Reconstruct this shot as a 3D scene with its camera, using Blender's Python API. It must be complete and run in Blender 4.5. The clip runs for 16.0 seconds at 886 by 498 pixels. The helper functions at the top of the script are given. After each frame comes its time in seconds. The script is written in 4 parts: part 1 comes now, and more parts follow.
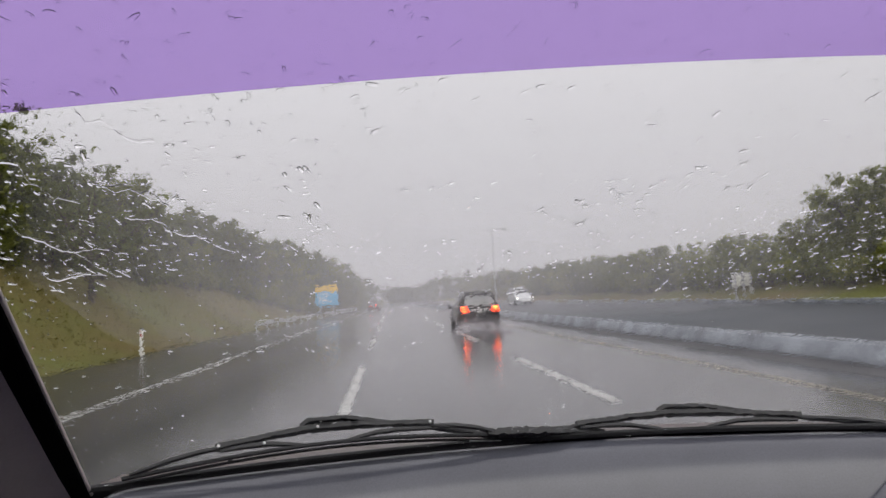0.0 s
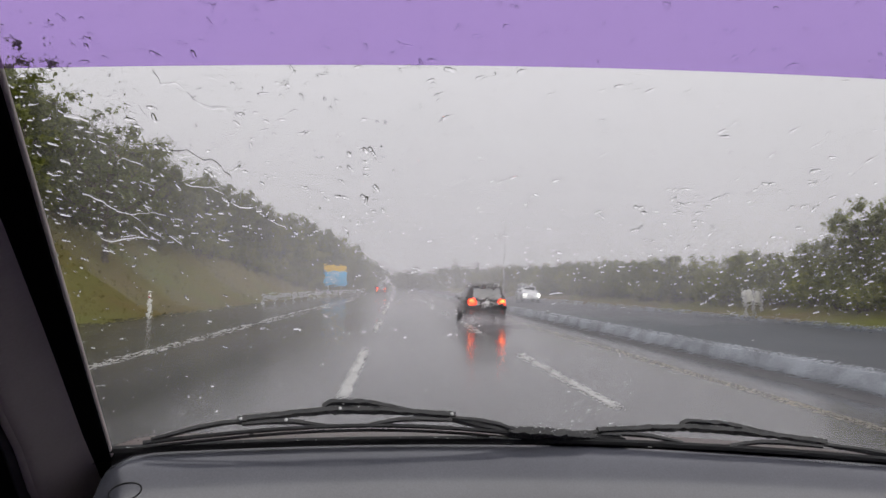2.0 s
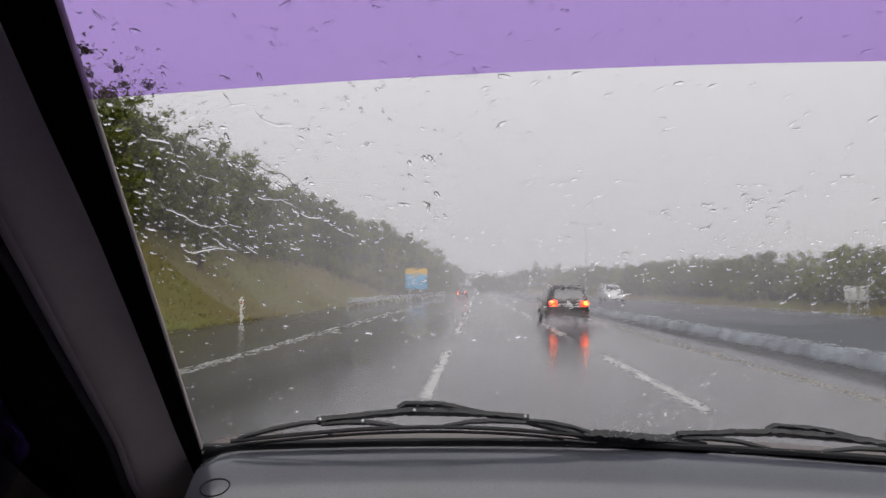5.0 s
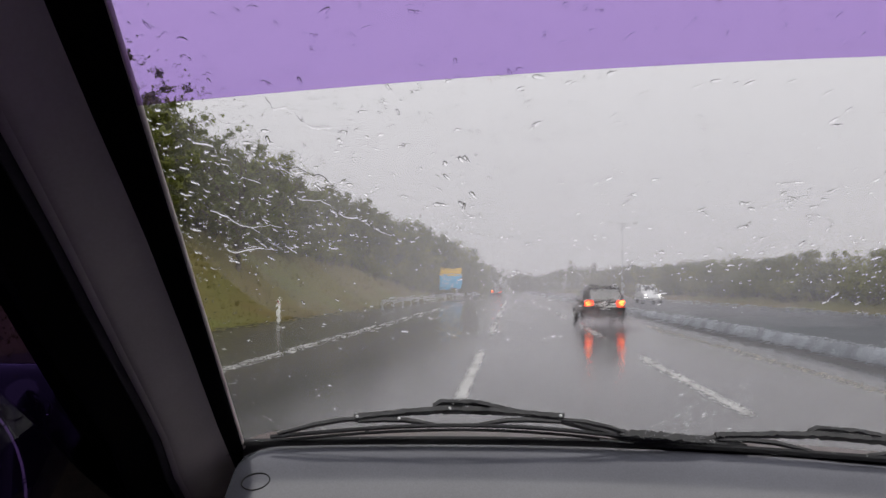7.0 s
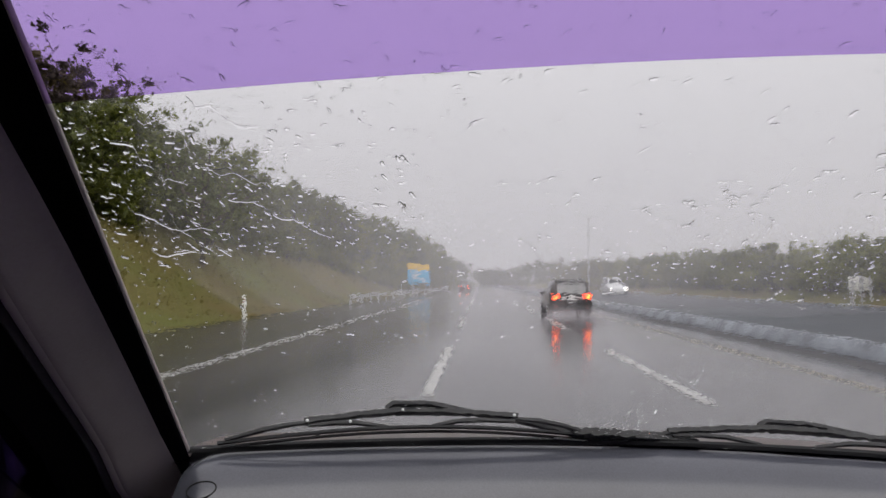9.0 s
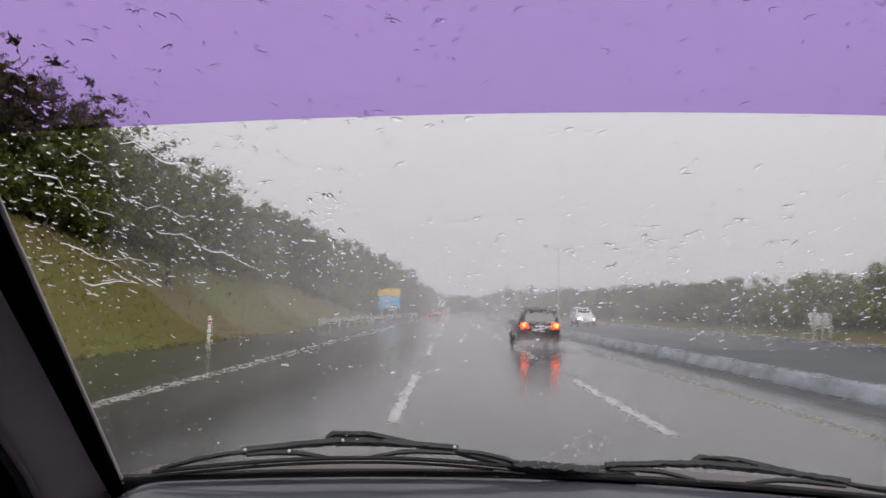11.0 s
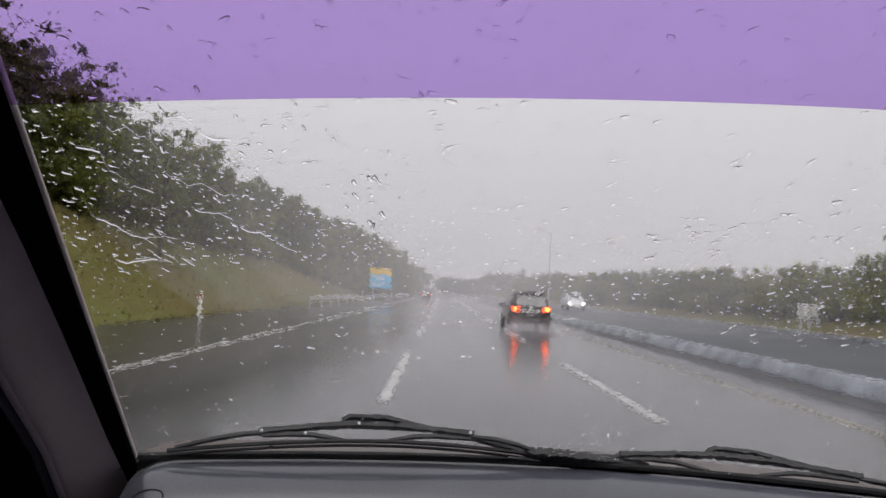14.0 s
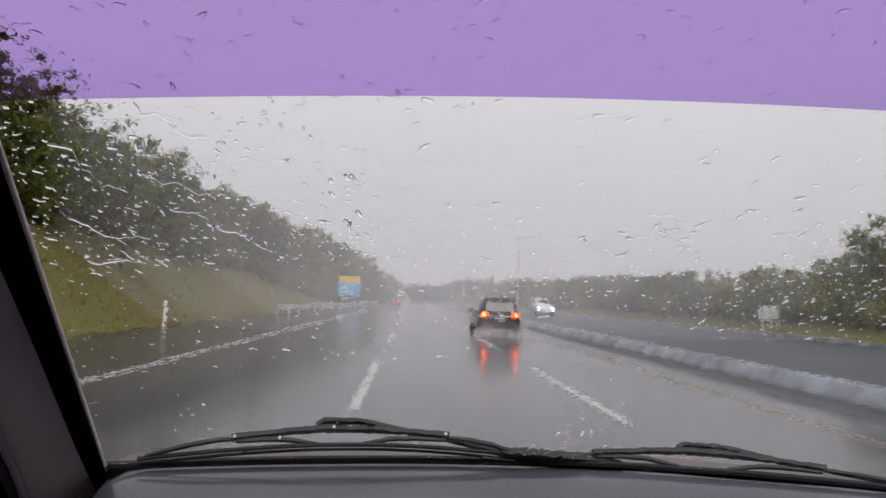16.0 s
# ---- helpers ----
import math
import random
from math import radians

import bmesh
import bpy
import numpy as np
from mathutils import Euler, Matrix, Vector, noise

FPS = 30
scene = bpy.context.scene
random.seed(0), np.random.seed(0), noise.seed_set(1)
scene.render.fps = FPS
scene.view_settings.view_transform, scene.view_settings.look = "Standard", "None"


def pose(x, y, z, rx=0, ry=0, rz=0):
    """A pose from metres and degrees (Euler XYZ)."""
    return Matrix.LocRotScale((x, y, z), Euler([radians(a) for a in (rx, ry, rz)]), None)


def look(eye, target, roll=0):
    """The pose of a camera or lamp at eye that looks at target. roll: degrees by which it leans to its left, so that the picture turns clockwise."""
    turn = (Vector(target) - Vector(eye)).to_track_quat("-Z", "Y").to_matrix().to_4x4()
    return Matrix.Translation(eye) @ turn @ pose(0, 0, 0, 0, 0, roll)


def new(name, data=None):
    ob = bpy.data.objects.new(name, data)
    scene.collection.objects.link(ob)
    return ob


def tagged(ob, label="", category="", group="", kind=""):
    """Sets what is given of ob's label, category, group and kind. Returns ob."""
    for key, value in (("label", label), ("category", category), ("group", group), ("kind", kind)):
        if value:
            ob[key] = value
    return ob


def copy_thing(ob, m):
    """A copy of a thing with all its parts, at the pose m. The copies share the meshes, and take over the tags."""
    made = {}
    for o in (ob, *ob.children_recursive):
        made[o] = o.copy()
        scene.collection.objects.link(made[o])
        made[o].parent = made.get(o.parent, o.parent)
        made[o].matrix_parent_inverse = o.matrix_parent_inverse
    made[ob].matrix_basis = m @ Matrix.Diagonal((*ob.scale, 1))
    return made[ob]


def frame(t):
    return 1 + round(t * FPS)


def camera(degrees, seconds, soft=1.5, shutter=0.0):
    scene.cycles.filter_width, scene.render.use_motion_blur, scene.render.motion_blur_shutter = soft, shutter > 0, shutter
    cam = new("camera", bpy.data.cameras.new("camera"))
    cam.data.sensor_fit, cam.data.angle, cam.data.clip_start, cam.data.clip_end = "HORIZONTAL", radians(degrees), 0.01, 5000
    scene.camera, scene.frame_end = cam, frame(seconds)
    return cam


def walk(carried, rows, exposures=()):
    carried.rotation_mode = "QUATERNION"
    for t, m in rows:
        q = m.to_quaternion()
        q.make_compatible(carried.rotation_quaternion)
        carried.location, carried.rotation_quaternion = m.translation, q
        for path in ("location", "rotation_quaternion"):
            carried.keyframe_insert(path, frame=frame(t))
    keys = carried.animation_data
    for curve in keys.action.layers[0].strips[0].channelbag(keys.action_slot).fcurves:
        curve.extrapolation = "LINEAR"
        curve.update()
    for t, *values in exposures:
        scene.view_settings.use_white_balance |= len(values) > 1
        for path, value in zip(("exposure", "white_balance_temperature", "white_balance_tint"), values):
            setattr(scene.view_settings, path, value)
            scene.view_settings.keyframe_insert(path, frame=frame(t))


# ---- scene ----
# A car stands on a wet motorway in the rain; the camera is held in its front passenger seat.
# x across the road (right +), y along the road ahead, z up; the road surface is z = 0.

# ---- camera ----
cam = camera(68.1, 16.0, soft=1.5)
PATH = [
    (0, (0.0594, -0.0077, 1.4288), (0.2327, 1.9794, 1.5743), -3.81),
    (0.5, (0.0909, -0.0081, 1.4447), (0.2429, 1.9806, 1.5917), -1.78),
    (1, (0.0567, 0.0052, 1.4450), (0.1931, 1.9953, 1.5900), -0.25),
    (1.5, (0.0515, 0.0075, 1.4331), (0.2014, 1.9976, 1.5642), -0.98),
    (2, (0.0252, 0.0057, 1.4327), (0.1636, 1.9977, 1.5466), 1.42),
    (2.5, (0.0453, 0.0027, 1.4355), (0.1384, 1.9942, 1.5942), -1.00),
    (3, (0.0434, 0.0105, 1.4310), (0.0708, 2.0068, 1.5506), 0.43),
    (3.5, (0.0389, 0.0086, 1.4319), (0.0899, 2.0047, 1.5466), -0.02),
    (4, (0.0401, 0.0158, 1.4373), (0.1127, 2.0115, 1.5476), -0.64),
    (4.5, (0.0396, 0.0025, 1.4350), (0.0201, 1.9990, 1.5516), 0.18),
    (7, (0.0386, -0.0103, 1.4331), (-0.1697, 1.9755, 1.5490), 0.53),
    (7.5, (0.0420, -0.0101, 1.4353), (-0.1793, 1.9741, 1.5530), 0.51),
    (8, (0.0512, -0.0128, 1.4367), (-0.1595, 1.9726, 1.5542), -0.77),
    (8.5, (0.0534, -0.0044, 1.4360), (-0.1266, 1.9849, 1.5376), -1.10),
    (9, (0.0596, 0.0046, 1.4393), (-0.0521, 1.9989, 1.5406), -0.13),
    (9.5, (0.1111, 0.0022, 1.4333), (0.0153, 1.9967, 1.5454), -1.16),
    (10, (0.1162, -0.0068, 1.4503), (0.0315, 1.9859, 1.5991), -0.47),
    (12.5, (0.0594, -0.0104, 1.4411), (0.0870, 1.9802, 1.6329), 2.69),
    (13, (0.0704, -0.0063, 1.4415), (0.0997, 1.9873, 1.5985), 1.90),
    (13.5, (0.0620, -0.0028, 1.4465), (0.0832, 1.9933, 1.5687), 2.48),
    (14, (0.0562, 0.0019, 1.4509), (0.0558, 1.9980, 1.5758), 2.80),
    (14.5, (0.0574, -0.0080, 1.4376), (0.0159, 1.9879, 1.5594), 3.57),
    (15, (0.0502, -0.0022, 1.4422), (-0.0057, 1.9935, 1.5608), 3.34),
    (15.5, (0.0477, 0.0017, 1.4442), (0.0053, 1.9975, 1.5657), 3.23),
    (16, (0.0501, -0.0014, 1.4433), (0.1442, 1.9907, 1.5937), 2.02),
]
walk(cam, [(t, look(eye, target, roll)) for t, eye, target, roll in PATH])

# ---- world and sun ----
world = bpy.data.worlds.new("overcast_sky")
scene.world = world
world.use_nodes = True
wn, wl = world.node_tree.nodes, world.node_tree.links
wn.clear()
sky = wn.new("ShaderNodeTexSky")
sky.sky_type = "NISHITA"
sky.sun_disc = False
sky.sun_elevation, sky.sun_rotation = radians(41), radians(163)
grey = wn.new("ShaderNodeHueSaturation")
grey.inputs["Saturation"].default_value = 0.1
grey.inputs["Value"].default_value = 0.06
geo = wn.new("ShaderNodeTexCoord")
sep = wn.new("ShaderNodeSeparateXYZ")
ramp = wn.new("ShaderNodeValToRGB")
ramp.color_ramp.elements[0].position, ramp.color_ramp.elements[0].color = 0.0, (0.543, 0.533, 0.556, 1)
ramp.color_ramp.elements[1].position, ramp.color_ramp.elements[1].color = 0.32, (0.775, 0.760, 0.793, 1)
high = ramp.color_ramp.elements.new(1.0)
high.color = (0.84, 0.82, 0.86, 1)
cloud = wn.new("ShaderNodeMixRGB")
cloud.inputs["Fac"].default_value = 0.93
back = wn.new("ShaderNodeBackground")
back.inputs["Strength"].default_value = 1.0
out = wn.new("ShaderNodeOutputWorld")
wl.new(sky.outputs[0], grey.inputs["Color"])
wl.new(geo.outputs["Generated"], sep.inputs[0])
wl.new(sep.outputs["Z"], ramp.inputs[0])
wl.new(grey.outputs[0], cloud.inputs[1])
wl.new(ramp.outputs[0], cloud.inputs[2])
wl.new(cloud.outputs[0], back.inputs["Color"])
wl.new(back.outputs[0], out.inputs[0])

sun = new("sun", bpy.data.lights.new("sun", "SUN"))
sun.data.energy, sun.data.angle, sun.data.color = 1.5, radians(80), (1.0, 0.97, 0.93)
sun.matrix_world = look((14, -46, 42), (0, 0, 0))


# ---- materials ----
def material(name, base, rough=0.6, metal=0.0, vary=0.25, scale=6.0, fine=60.0, bump=0.2, second=None, rough_vary=0.1, random_shift=0.0, spec=0.5, bump_distance=0.01):
    """A principled surface whose colour and gloss vary at two scales."""
    m = bpy.data.materials.new(name)
    m.use_nodes = True
    n, l = m.node_tree.nodes, m.node_tree.links
    p = n["Principled BSDF"]
    p.inputs["Metallic"].default_value = metal
    p.inputs["Specular IOR Level"].default_value = spec
    co = n.new("ShaderNodeTexCoord")
    big, small = n.new("ShaderNodeTexNoise"), n.new("ShaderNodeTexNoise")
    big.inputs["Scale"].default_value, small.inputs["Scale"].default_value = scale, fine
    big.inputs["Detail"].default_value, small.inputs["Detail"].default_value = 4, 5
    for t in (big, small):
        l.new(co.outputs["Object"], t.inputs["Vector"])
    r = n.new("ShaderNodeValToRGB")
    low = tuple(c * (1 - vary) for c in base)
    top = second or tuple(min(1, c * (1 + vary)) for c in base)
    r.color_ramp.elements[0].position, r.color_ramp.elements[0].color = 0.35, (*low, 1)
    r.color_ramp.elements[1].position, r.color_ramp.elements[1].color = 0.65, (*top, 1)
    l.new(big.outputs["Fac"], r.inputs[0])
    mul = n.new("ShaderNodeMixRGB")
    mul.blend_type, mul.inputs["Fac"].default_value = "OVERLAY", min(1.0, vary * 1.6)
    l.new(r.outputs[0], mul.inputs[1])
    l.new(small.outputs["Fac"], mul.inputs[2])
    last = mul.outputs[0]
    if random_shift:
        info, hue = n.new("ShaderNodeObjectInfo"), n.new("ShaderNodeHueSaturation")
        ma = n.new("ShaderNodeMapRange")
        ma.inputs["To Min"].default_value, ma.inputs["To Max"].default_value = 1 - random_shift, 1 + random_shift
        l.new(info.outputs["Random"], ma.inputs["Value"])
        l.new(ma.outputs[0], hue.inputs["Value"])
        l.new(last, hue.inputs["Color"])
        last = hue.outputs[0]
    l.new(last, p.inputs["Base Color"])
    mr = n.new("ShaderNodeMapRange")
    mr.inputs["To Min"].default_value, mr.inputs["To Max"].default_value = max(0.02, rough - rough_vary), min(1, rough + rough_vary)
    l.new(big.outputs["Fac"], mr.inputs["Value"])
    l.new(mr.outputs[0], p.inputs["Roughness"])
    if bump:
        b = n.new("ShaderNodeBump")
        b.inputs["Strength"].default_value, b.inputs["Distance"].default_value = bump, bump_distance
        l.new(small.outputs["Fac"], b.inputs["Height"])
        l.new(b.outputs[0], p.inputs["Normal"])
    return m


def see_through(name, tint, gloss=0.6, rough=0.02):
    """A thin clear or tinted pane: straight through, with a mirror gloss that grows at a slant."""
    m = bpy.data.materials.new(name)
    m.use_nodes = True
    n, l = m.node_tree.nodes, m.node_tree.links
    n.clear()
    t, g, f, mix, o = (n.new("ShaderNode" + k) for k in ("BsdfTransparent", "BsdfGlossy", "Fresnel", "MixShader", "OutputMaterial"))
    t.inputs["Color"].default_value = (*tint, 1)
    g.inputs["Roughness"].default_value = rough
    f.inputs["IOR"].default_value = 1.0 + 0.5 * gloss
    l.new(f.outputs[0], mix.inputs[0])
    l.new(t.outputs[0], mix.inputs[1])
    l.new(g.outputs[0], mix.inputs[2])
    l.new(mix.outputs[0], o.inputs[0])
    return m


def leafy(name, base, second):
    """Leaves: each island of the mesh has its own tone, and light passes through a little."""
    m = bpy.data.materials.new(name)
    m.use_nodes = True
    n, l = m.node_tree.nodes, m.node_tree.links
    p = n["Principled BSDF"]
    p.inputs["Roughness"].default_value = 0.5
    g, r, info, hue, ma = (n.new("ShaderNode" + k) for k in ("NewGeometry", "ValToRGB", "ObjectInfo", "HueSaturation", "MapRange"))
    co, no, mix = n.new("ShaderNodeTexCoord"), n.new("ShaderNodeTexNoise"), n.new("ShaderNodeMath")
    no.inputs["Scale"].default_value = 0.5
    l.new(co.outputs["Object"], no.inputs["Vector"])
    mix.operation = "MULTIPLY_ADD"
    mix.inputs[1].default_value = 0.45
    l.new(g.outputs["Random Per Island"], mix.inputs[0])
    half = n.new("ShaderNodeMath")
    half.operation = "MULTIPLY"
    half.inputs[1].default_value = 0.6
    l.new(no.outputs["Fac"], half.inputs[0])
    l.new(half.outputs[0], mix.inputs[2])
    r.color_ramp.elements[0].position, r.color_ramp.elements[0].color = 0.15, (*base, 1)
    r.color_ramp.elements[1].position, r.color_ramp.elements[1].color = 0.8, (*second, 1)
    l.new(mix.outputs[0], r.inputs[0])
    ma.inputs["To Min"].default_value, ma.inputs["To Max"].default_value = 0.75, 1.25
    l.new(info.outputs["Random"], ma.inputs["Value"])
    l.new(ma.outputs[0], hue.inputs["Value"])
    l.new(r.outputs[0], hue.inputs["Color"])
    l.new(hue.outputs[0], p.inputs["Base Color"])
    tr, ad, o = n.new("ShaderNodeBsdfTranslucent"), n.new("ShaderNodeMixShader"), n["Material Output"]
    ad.inputs[0].default_value = 0.38
    l.new(hue.outputs[0], tr.inputs["Color"])
    l.new(p.outputs[0], ad.inputs[1])
    l.new(tr.outputs[0], ad.inputs[2])
    l.new(ad.outputs[0], o.inputs[0])
    return m


def glowing(name, colour, strength, base=None):
    m = bpy.data.materials.new(name)
    m.use_nodes = True
    p = m.node_tree.nodes["Principled BSDF"]
    p.inputs["Base Color"].default_value = (*(base or colour), 1)
    p.inputs["Roughness"].default_value = 0.2
    p.inputs["Emission Color"].default_value = (*colour, 1)
    p.inputs["Emission Strength"].default_value = strength
    return m


def wet_asphalt(name, base, rough):
    """Wet asphalt: fine stone grain under a patchy film of water, with tyre tracks along the road."""
    m = bpy.data.materials.new(name)
    m.use_nodes = True
    n, l = m.node_tree.nodes, m.node_tree.links
    p = n["Principled BSDF"]
    co = n.new("ShaderNodeTexCoord")
    mp = n.new("ShaderNodeMapping")
    mp.inputs["Scale"].default_value = (0.9, 0.06, 1)
    l.new(co.outputs["Object"], mp.inputs["Vector"])
    tracks, grain, pools = (n.new("ShaderNodeTexNoise") for _ in range(3))
    tracks.inputs["Scale"].default_value, grain.inputs["Scale"].default_value, pools.inputs["Scale"].default_value = 1.0, 45.0, 0.35
    tracks.inputs["Detail"].default_value, grain.inputs["Detail"].default_value, pools.inputs["Detail"].default_value = 3, 2, 5
    l.new(mp.outputs[0], tracks.inputs["Vector"])
    l.new(co.outputs["Object"], grain.inputs["Vector"])
    l.new(co.outputs["Object"], pools.inputs["Vector"])
    r = n.new("ShaderNodeValToRGB")
    r.color_ramp.elements[0].position, r.color_ramp.elements[0].color = 0.3, (*(c * 0.7 for c in base), 1)
    r.color_ramp.elements[1].position, r.color_ramp.elements[1].color = 0.7, (*(c * 1.3 for c in base), 1)
    mix = n.new("ShaderNodeMixRGB")
    mix.blend_type, mix.inputs["Fac"].default_value = "OVERLAY", 0.2
    l.new(tracks.outputs["Fac"], r.inputs[0])
    l.new(r.outputs[0], mix.inputs[1])
    l.new(grain.outputs["Fac"], mix.inputs[2])
    l.new(mix.outputs[0], p.inputs["Base Color"])
    add, mr = n.new("ShaderNodeMath"), n.new("ShaderNodeMapRange")
    add.operation = "ADD"
    l.new(tracks.outputs["Fac"], add.inputs[0])
    l.new(pools.outputs["Fac"], add.inputs[1])
    mr.inputs["From Min"].default_value, mr.inputs["From Max"].default_value = 0.7, 1.3
    mr.inputs["To Min"].default_value, mr.inputs["To Max"].default_value = rough - 0.05, rough + 0.04
    l.new(add.outputs[0], mr.inputs["Value"])
    l.new(mr.outputs[0], p.inputs["Roughness"])
    b = n.new("ShaderNodeBump")
    b.inputs["Strength"].default_value, b.inputs["Distance"].default_value = 0.03, 0.002
    l.new(grain.outputs["Fac"], b.inputs["Height"])
    l.new(b.outputs[0], p.inputs["Normal"])
    return m


ASPHALT = wet_asphalt("wet_asphalt", (0.068, 0.066, 0.070), 0.155)
SHOULDER = wet_asphalt("wet_shoulder_asphalt", (0.050, 0.050, 0.046), 0.22)
FAR_ASPHALT = wet_asphalt("wet_far_asphalt", (0.050, 0.056, 0.066), 0.55)
WHITE_PAINT = material("white_road_paint", (0.46, 0.46, 0.445), 0.30, vary=0.45, scale=2.2, fine=14, bump=0.3)
YELLOW_PAINT = material("yellow_road_paint", (0.25, 0.215, 0.15), 0.4, vary=0.4, scale=2, fine=40, bump=0.3)
CONCRETE = material("wet_concrete", (0.26, 0.28, 0.315), 0.4, vary=0.45, scale=1.1, fine=25, bump=0.3)
GUTTER = material("dark_wet_gutter", (0.060, 0.058, 0.062), 0.5, vary=0.4, scale=1.4, fine=18, bump=0.4)
STAINED = material("splash_stained_concrete", (0.42, 0.42, 0.43), 0.4, vary=0.35, scale=1.0, fine=20, bump=0.3)
GRASS_GROUND = material("rough_grass", (0.164, 0.116, 0.025), 0.85, vary=0.25, scale=0.16, fine=7, bump=0.4, second=(0.116, 0.124, 0.021), bump_distance=0.08)
GRASS_BLADE = leafy("grass_blades", (0.140, 0.108, 0.027), (0.124, 0.118, 0.027))
LEAF = leafy("leaves_dark_green", (0.050, 0.064, 0.011), (0.170, 0.186, 0.030))
LEAF_LIGHT = leafy("leaves_light_green", (0.074, 0.088, 0.012), (0.235, 0.245, 0.034))
LEAF_GREY = leafy("leaves_grey_green", (0.052, 0.064, 0.021), (0.150, 0.168, 0.052))
BARK = material("bark", (0.09, 0.075, 0.06), 0.9, vary=0.4, scale=2, fine=18, bump=0.6)
STEEL = material("galvanised_steel", (0.55, 0.56, 0.57), 0.4, metal=0.6, vary=0.15, scale=2, fine=20, bump=0.1)
POST_WHITE = material("white_plastic_post", (0.75, 0.75, 0.72), 0.5, vary=0.12, scale=5, fine=40, bump=0.1)
SIGN_BLUE = material("blue_sign_face", (0.10, 0.42, 0.72), 0.4, vary=0.06, scale=2, fine=30, bump=0.0)
SIGN_YELLOW = material("yellow_sign_face", (0.80, 0.50, 0.03), 0.4, vary=0.06, scale=2, fine=30, bump=0.0)
SIGN_WHITE = material("white_sign_marks", (0.8, 0.8, 0.8), 0.4, vary=0.05, scale=2, fine=30, bump=0.0)
RUBBER = material("black_rubber", (0.008, 0.008, 0.009), 0.62, vary=0.3, scale=8, fine=90, bump=0.15, bump_distance=0.001)
BORDER_BLACK = material("matt_black_border", (0.005, 0.004, 0.005), 0.8, vary=0.3, scale=8, fine=90, bump=0.15, bump_distance=0.001, spec=0.12)
WIPER_BLACK = material("wet_black_metal", (0.010, 0.010, 0.011), 0.42, vary=0.3, scale=30, fine=300, bump=0.3, bump_distance=0.0008)
CHROME = material("bright_rivet", (0.85, 0.85, 0.85), 0.3, metal=0.2, vary=0.05, scale=30, fine=200, bump=0.0)
DASH = material("grey_dashboard_plastic", (0.084, 0.087, 0.106), 0.17, vary=0.12, scale=6, fine=420, bump=0.10, bump_distance=0.0005, rough_vary=0.04, spec=1.0)
TRIM = material("grey_pillar_trim", (0.72, 0.65, 0.62), 0.6, vary=0.1, scale=5, fine=300, bump=0.15, bump_distance=0.0006)
FABRIC = material("dark_headliner", (0.10, 0.095, 0.095), 0.9, vary=0.15, scale=4, fine=250, bump=0.2, bump_distance=0.001)
COWL = material("wet_cowl_paint", (0.10, 0.072, 0.066), 0.4, vary=0.25, scale=12, fine=160, bump=0.3, bump_distance=0.001)


def wet_glass(name):
    """Glass under a thin uneven film of water that bends the view a little."""
    m = see_through(name, (0.955, 0.955, 0.96), 0.5)
    n, l = m.node_tree.nodes, m.node_tree.links
    bend, film, co, b = (n.new("ShaderNode" + k) for k in ("BsdfRefraction", "TexNoise", "TexCoord", "Bump"))
    bend.inputs["IOR"].default_value, bend.inputs["Roughness"].default_value = 1.0018, 0.0
    bend.inputs["Color"].default_value = (0.955, 0.955, 0.96, 1)
    film.inputs["Scale"].default_value, film.inputs["Detail"].default_value = 190.0, 2.0
    b.inputs["Strength"].default_value, b.inputs["Distance"].default_value = 1.0, 0.006
    l.new(co.outputs["Object"], film.inputs["Vector"])
    l.new(film.outputs["Fac"], b.inputs["Height"])
    l.new(b.outputs[0], bend.inputs["Normal"])
    mix = next(k for k in n if k.bl_idname == "ShaderNodeMixShader")
    l.new(bend.outputs[0], mix.inputs[1])
    return m


GLASS_CLEAR = wet_glass("windscreen_glass")
SUN_FILM = see_through("purple_sun_film", (0.545, 0.385, 0.80), 0.2)
SIDE_FILM = see_through("dark_purple_side_film", (0.085, 0.05, 0.20), 0.3)
CAR_BLACK = material("black_car_paint", (0.012, 0.012, 0.014), 0.12, vary=0.15, scale=3, fine=50, bump=0.0, rough_vary=0.04)
CAR_WHITE = material("white_car_paint", (0.72, 0.73, 0.74), 0.15, vary=0.06, scale=3, fine=50, bump=0.0, rough_vary=0.04)
CAR_RED = material("dark_red_car_paint", (0.10, 0.015, 0.012), 0.15, vary=0.06, scale=3, fine=50, bump=0.0, rough_vary=0.04)
CAR_GLASS = material("dark_car_glass", (0.02, 0.022, 0.024), 0.06, vary=0.1, scale=3, fine=30, bump=0.0, rough_vary=0.02)
# the pale base colour stands for sky light seen through the rear glass
REAR_GLASS = material("sky_pale_rear_glass", (0.30, 0.305, 0.31), 0.08, vary=0.1, scale=3, fine=30, bump=0.0, rough_vary=0.02)
TYRE = material("tyre_rubber", (0.015, 0.015, 0.015), 0.6, vary=0.2, scale=8, fine=60, bump=0.2)
ALLOY = material("alloy_rim", (0.6, 0.6, 0.61), 0.3, metal=0.8, vary=0.1, scale=8, fine=60, bump=0.0)
LAMP_RED = glowing("red_tail_lamp", (1.0, 0.06, 0.015), 3.4, (0.5, 0.03, 0.02))
LAMP_CORE = glowing("orange_tail_lamp_core", (1.0, 0.20, 0.03), 8.0, (0.6, 0.1, 0.02))
LAMP_LENS = material("dark_red_lens", (0.30, 0.02, 0.015), 0.15, vary=0.1, scale=5, fine=50, bump=0.0)
LAMP_WHITE = glowing("white_headlamp", (1.0, 0.97, 0.9), 4.0, (0.8, 0.8, 0.8))

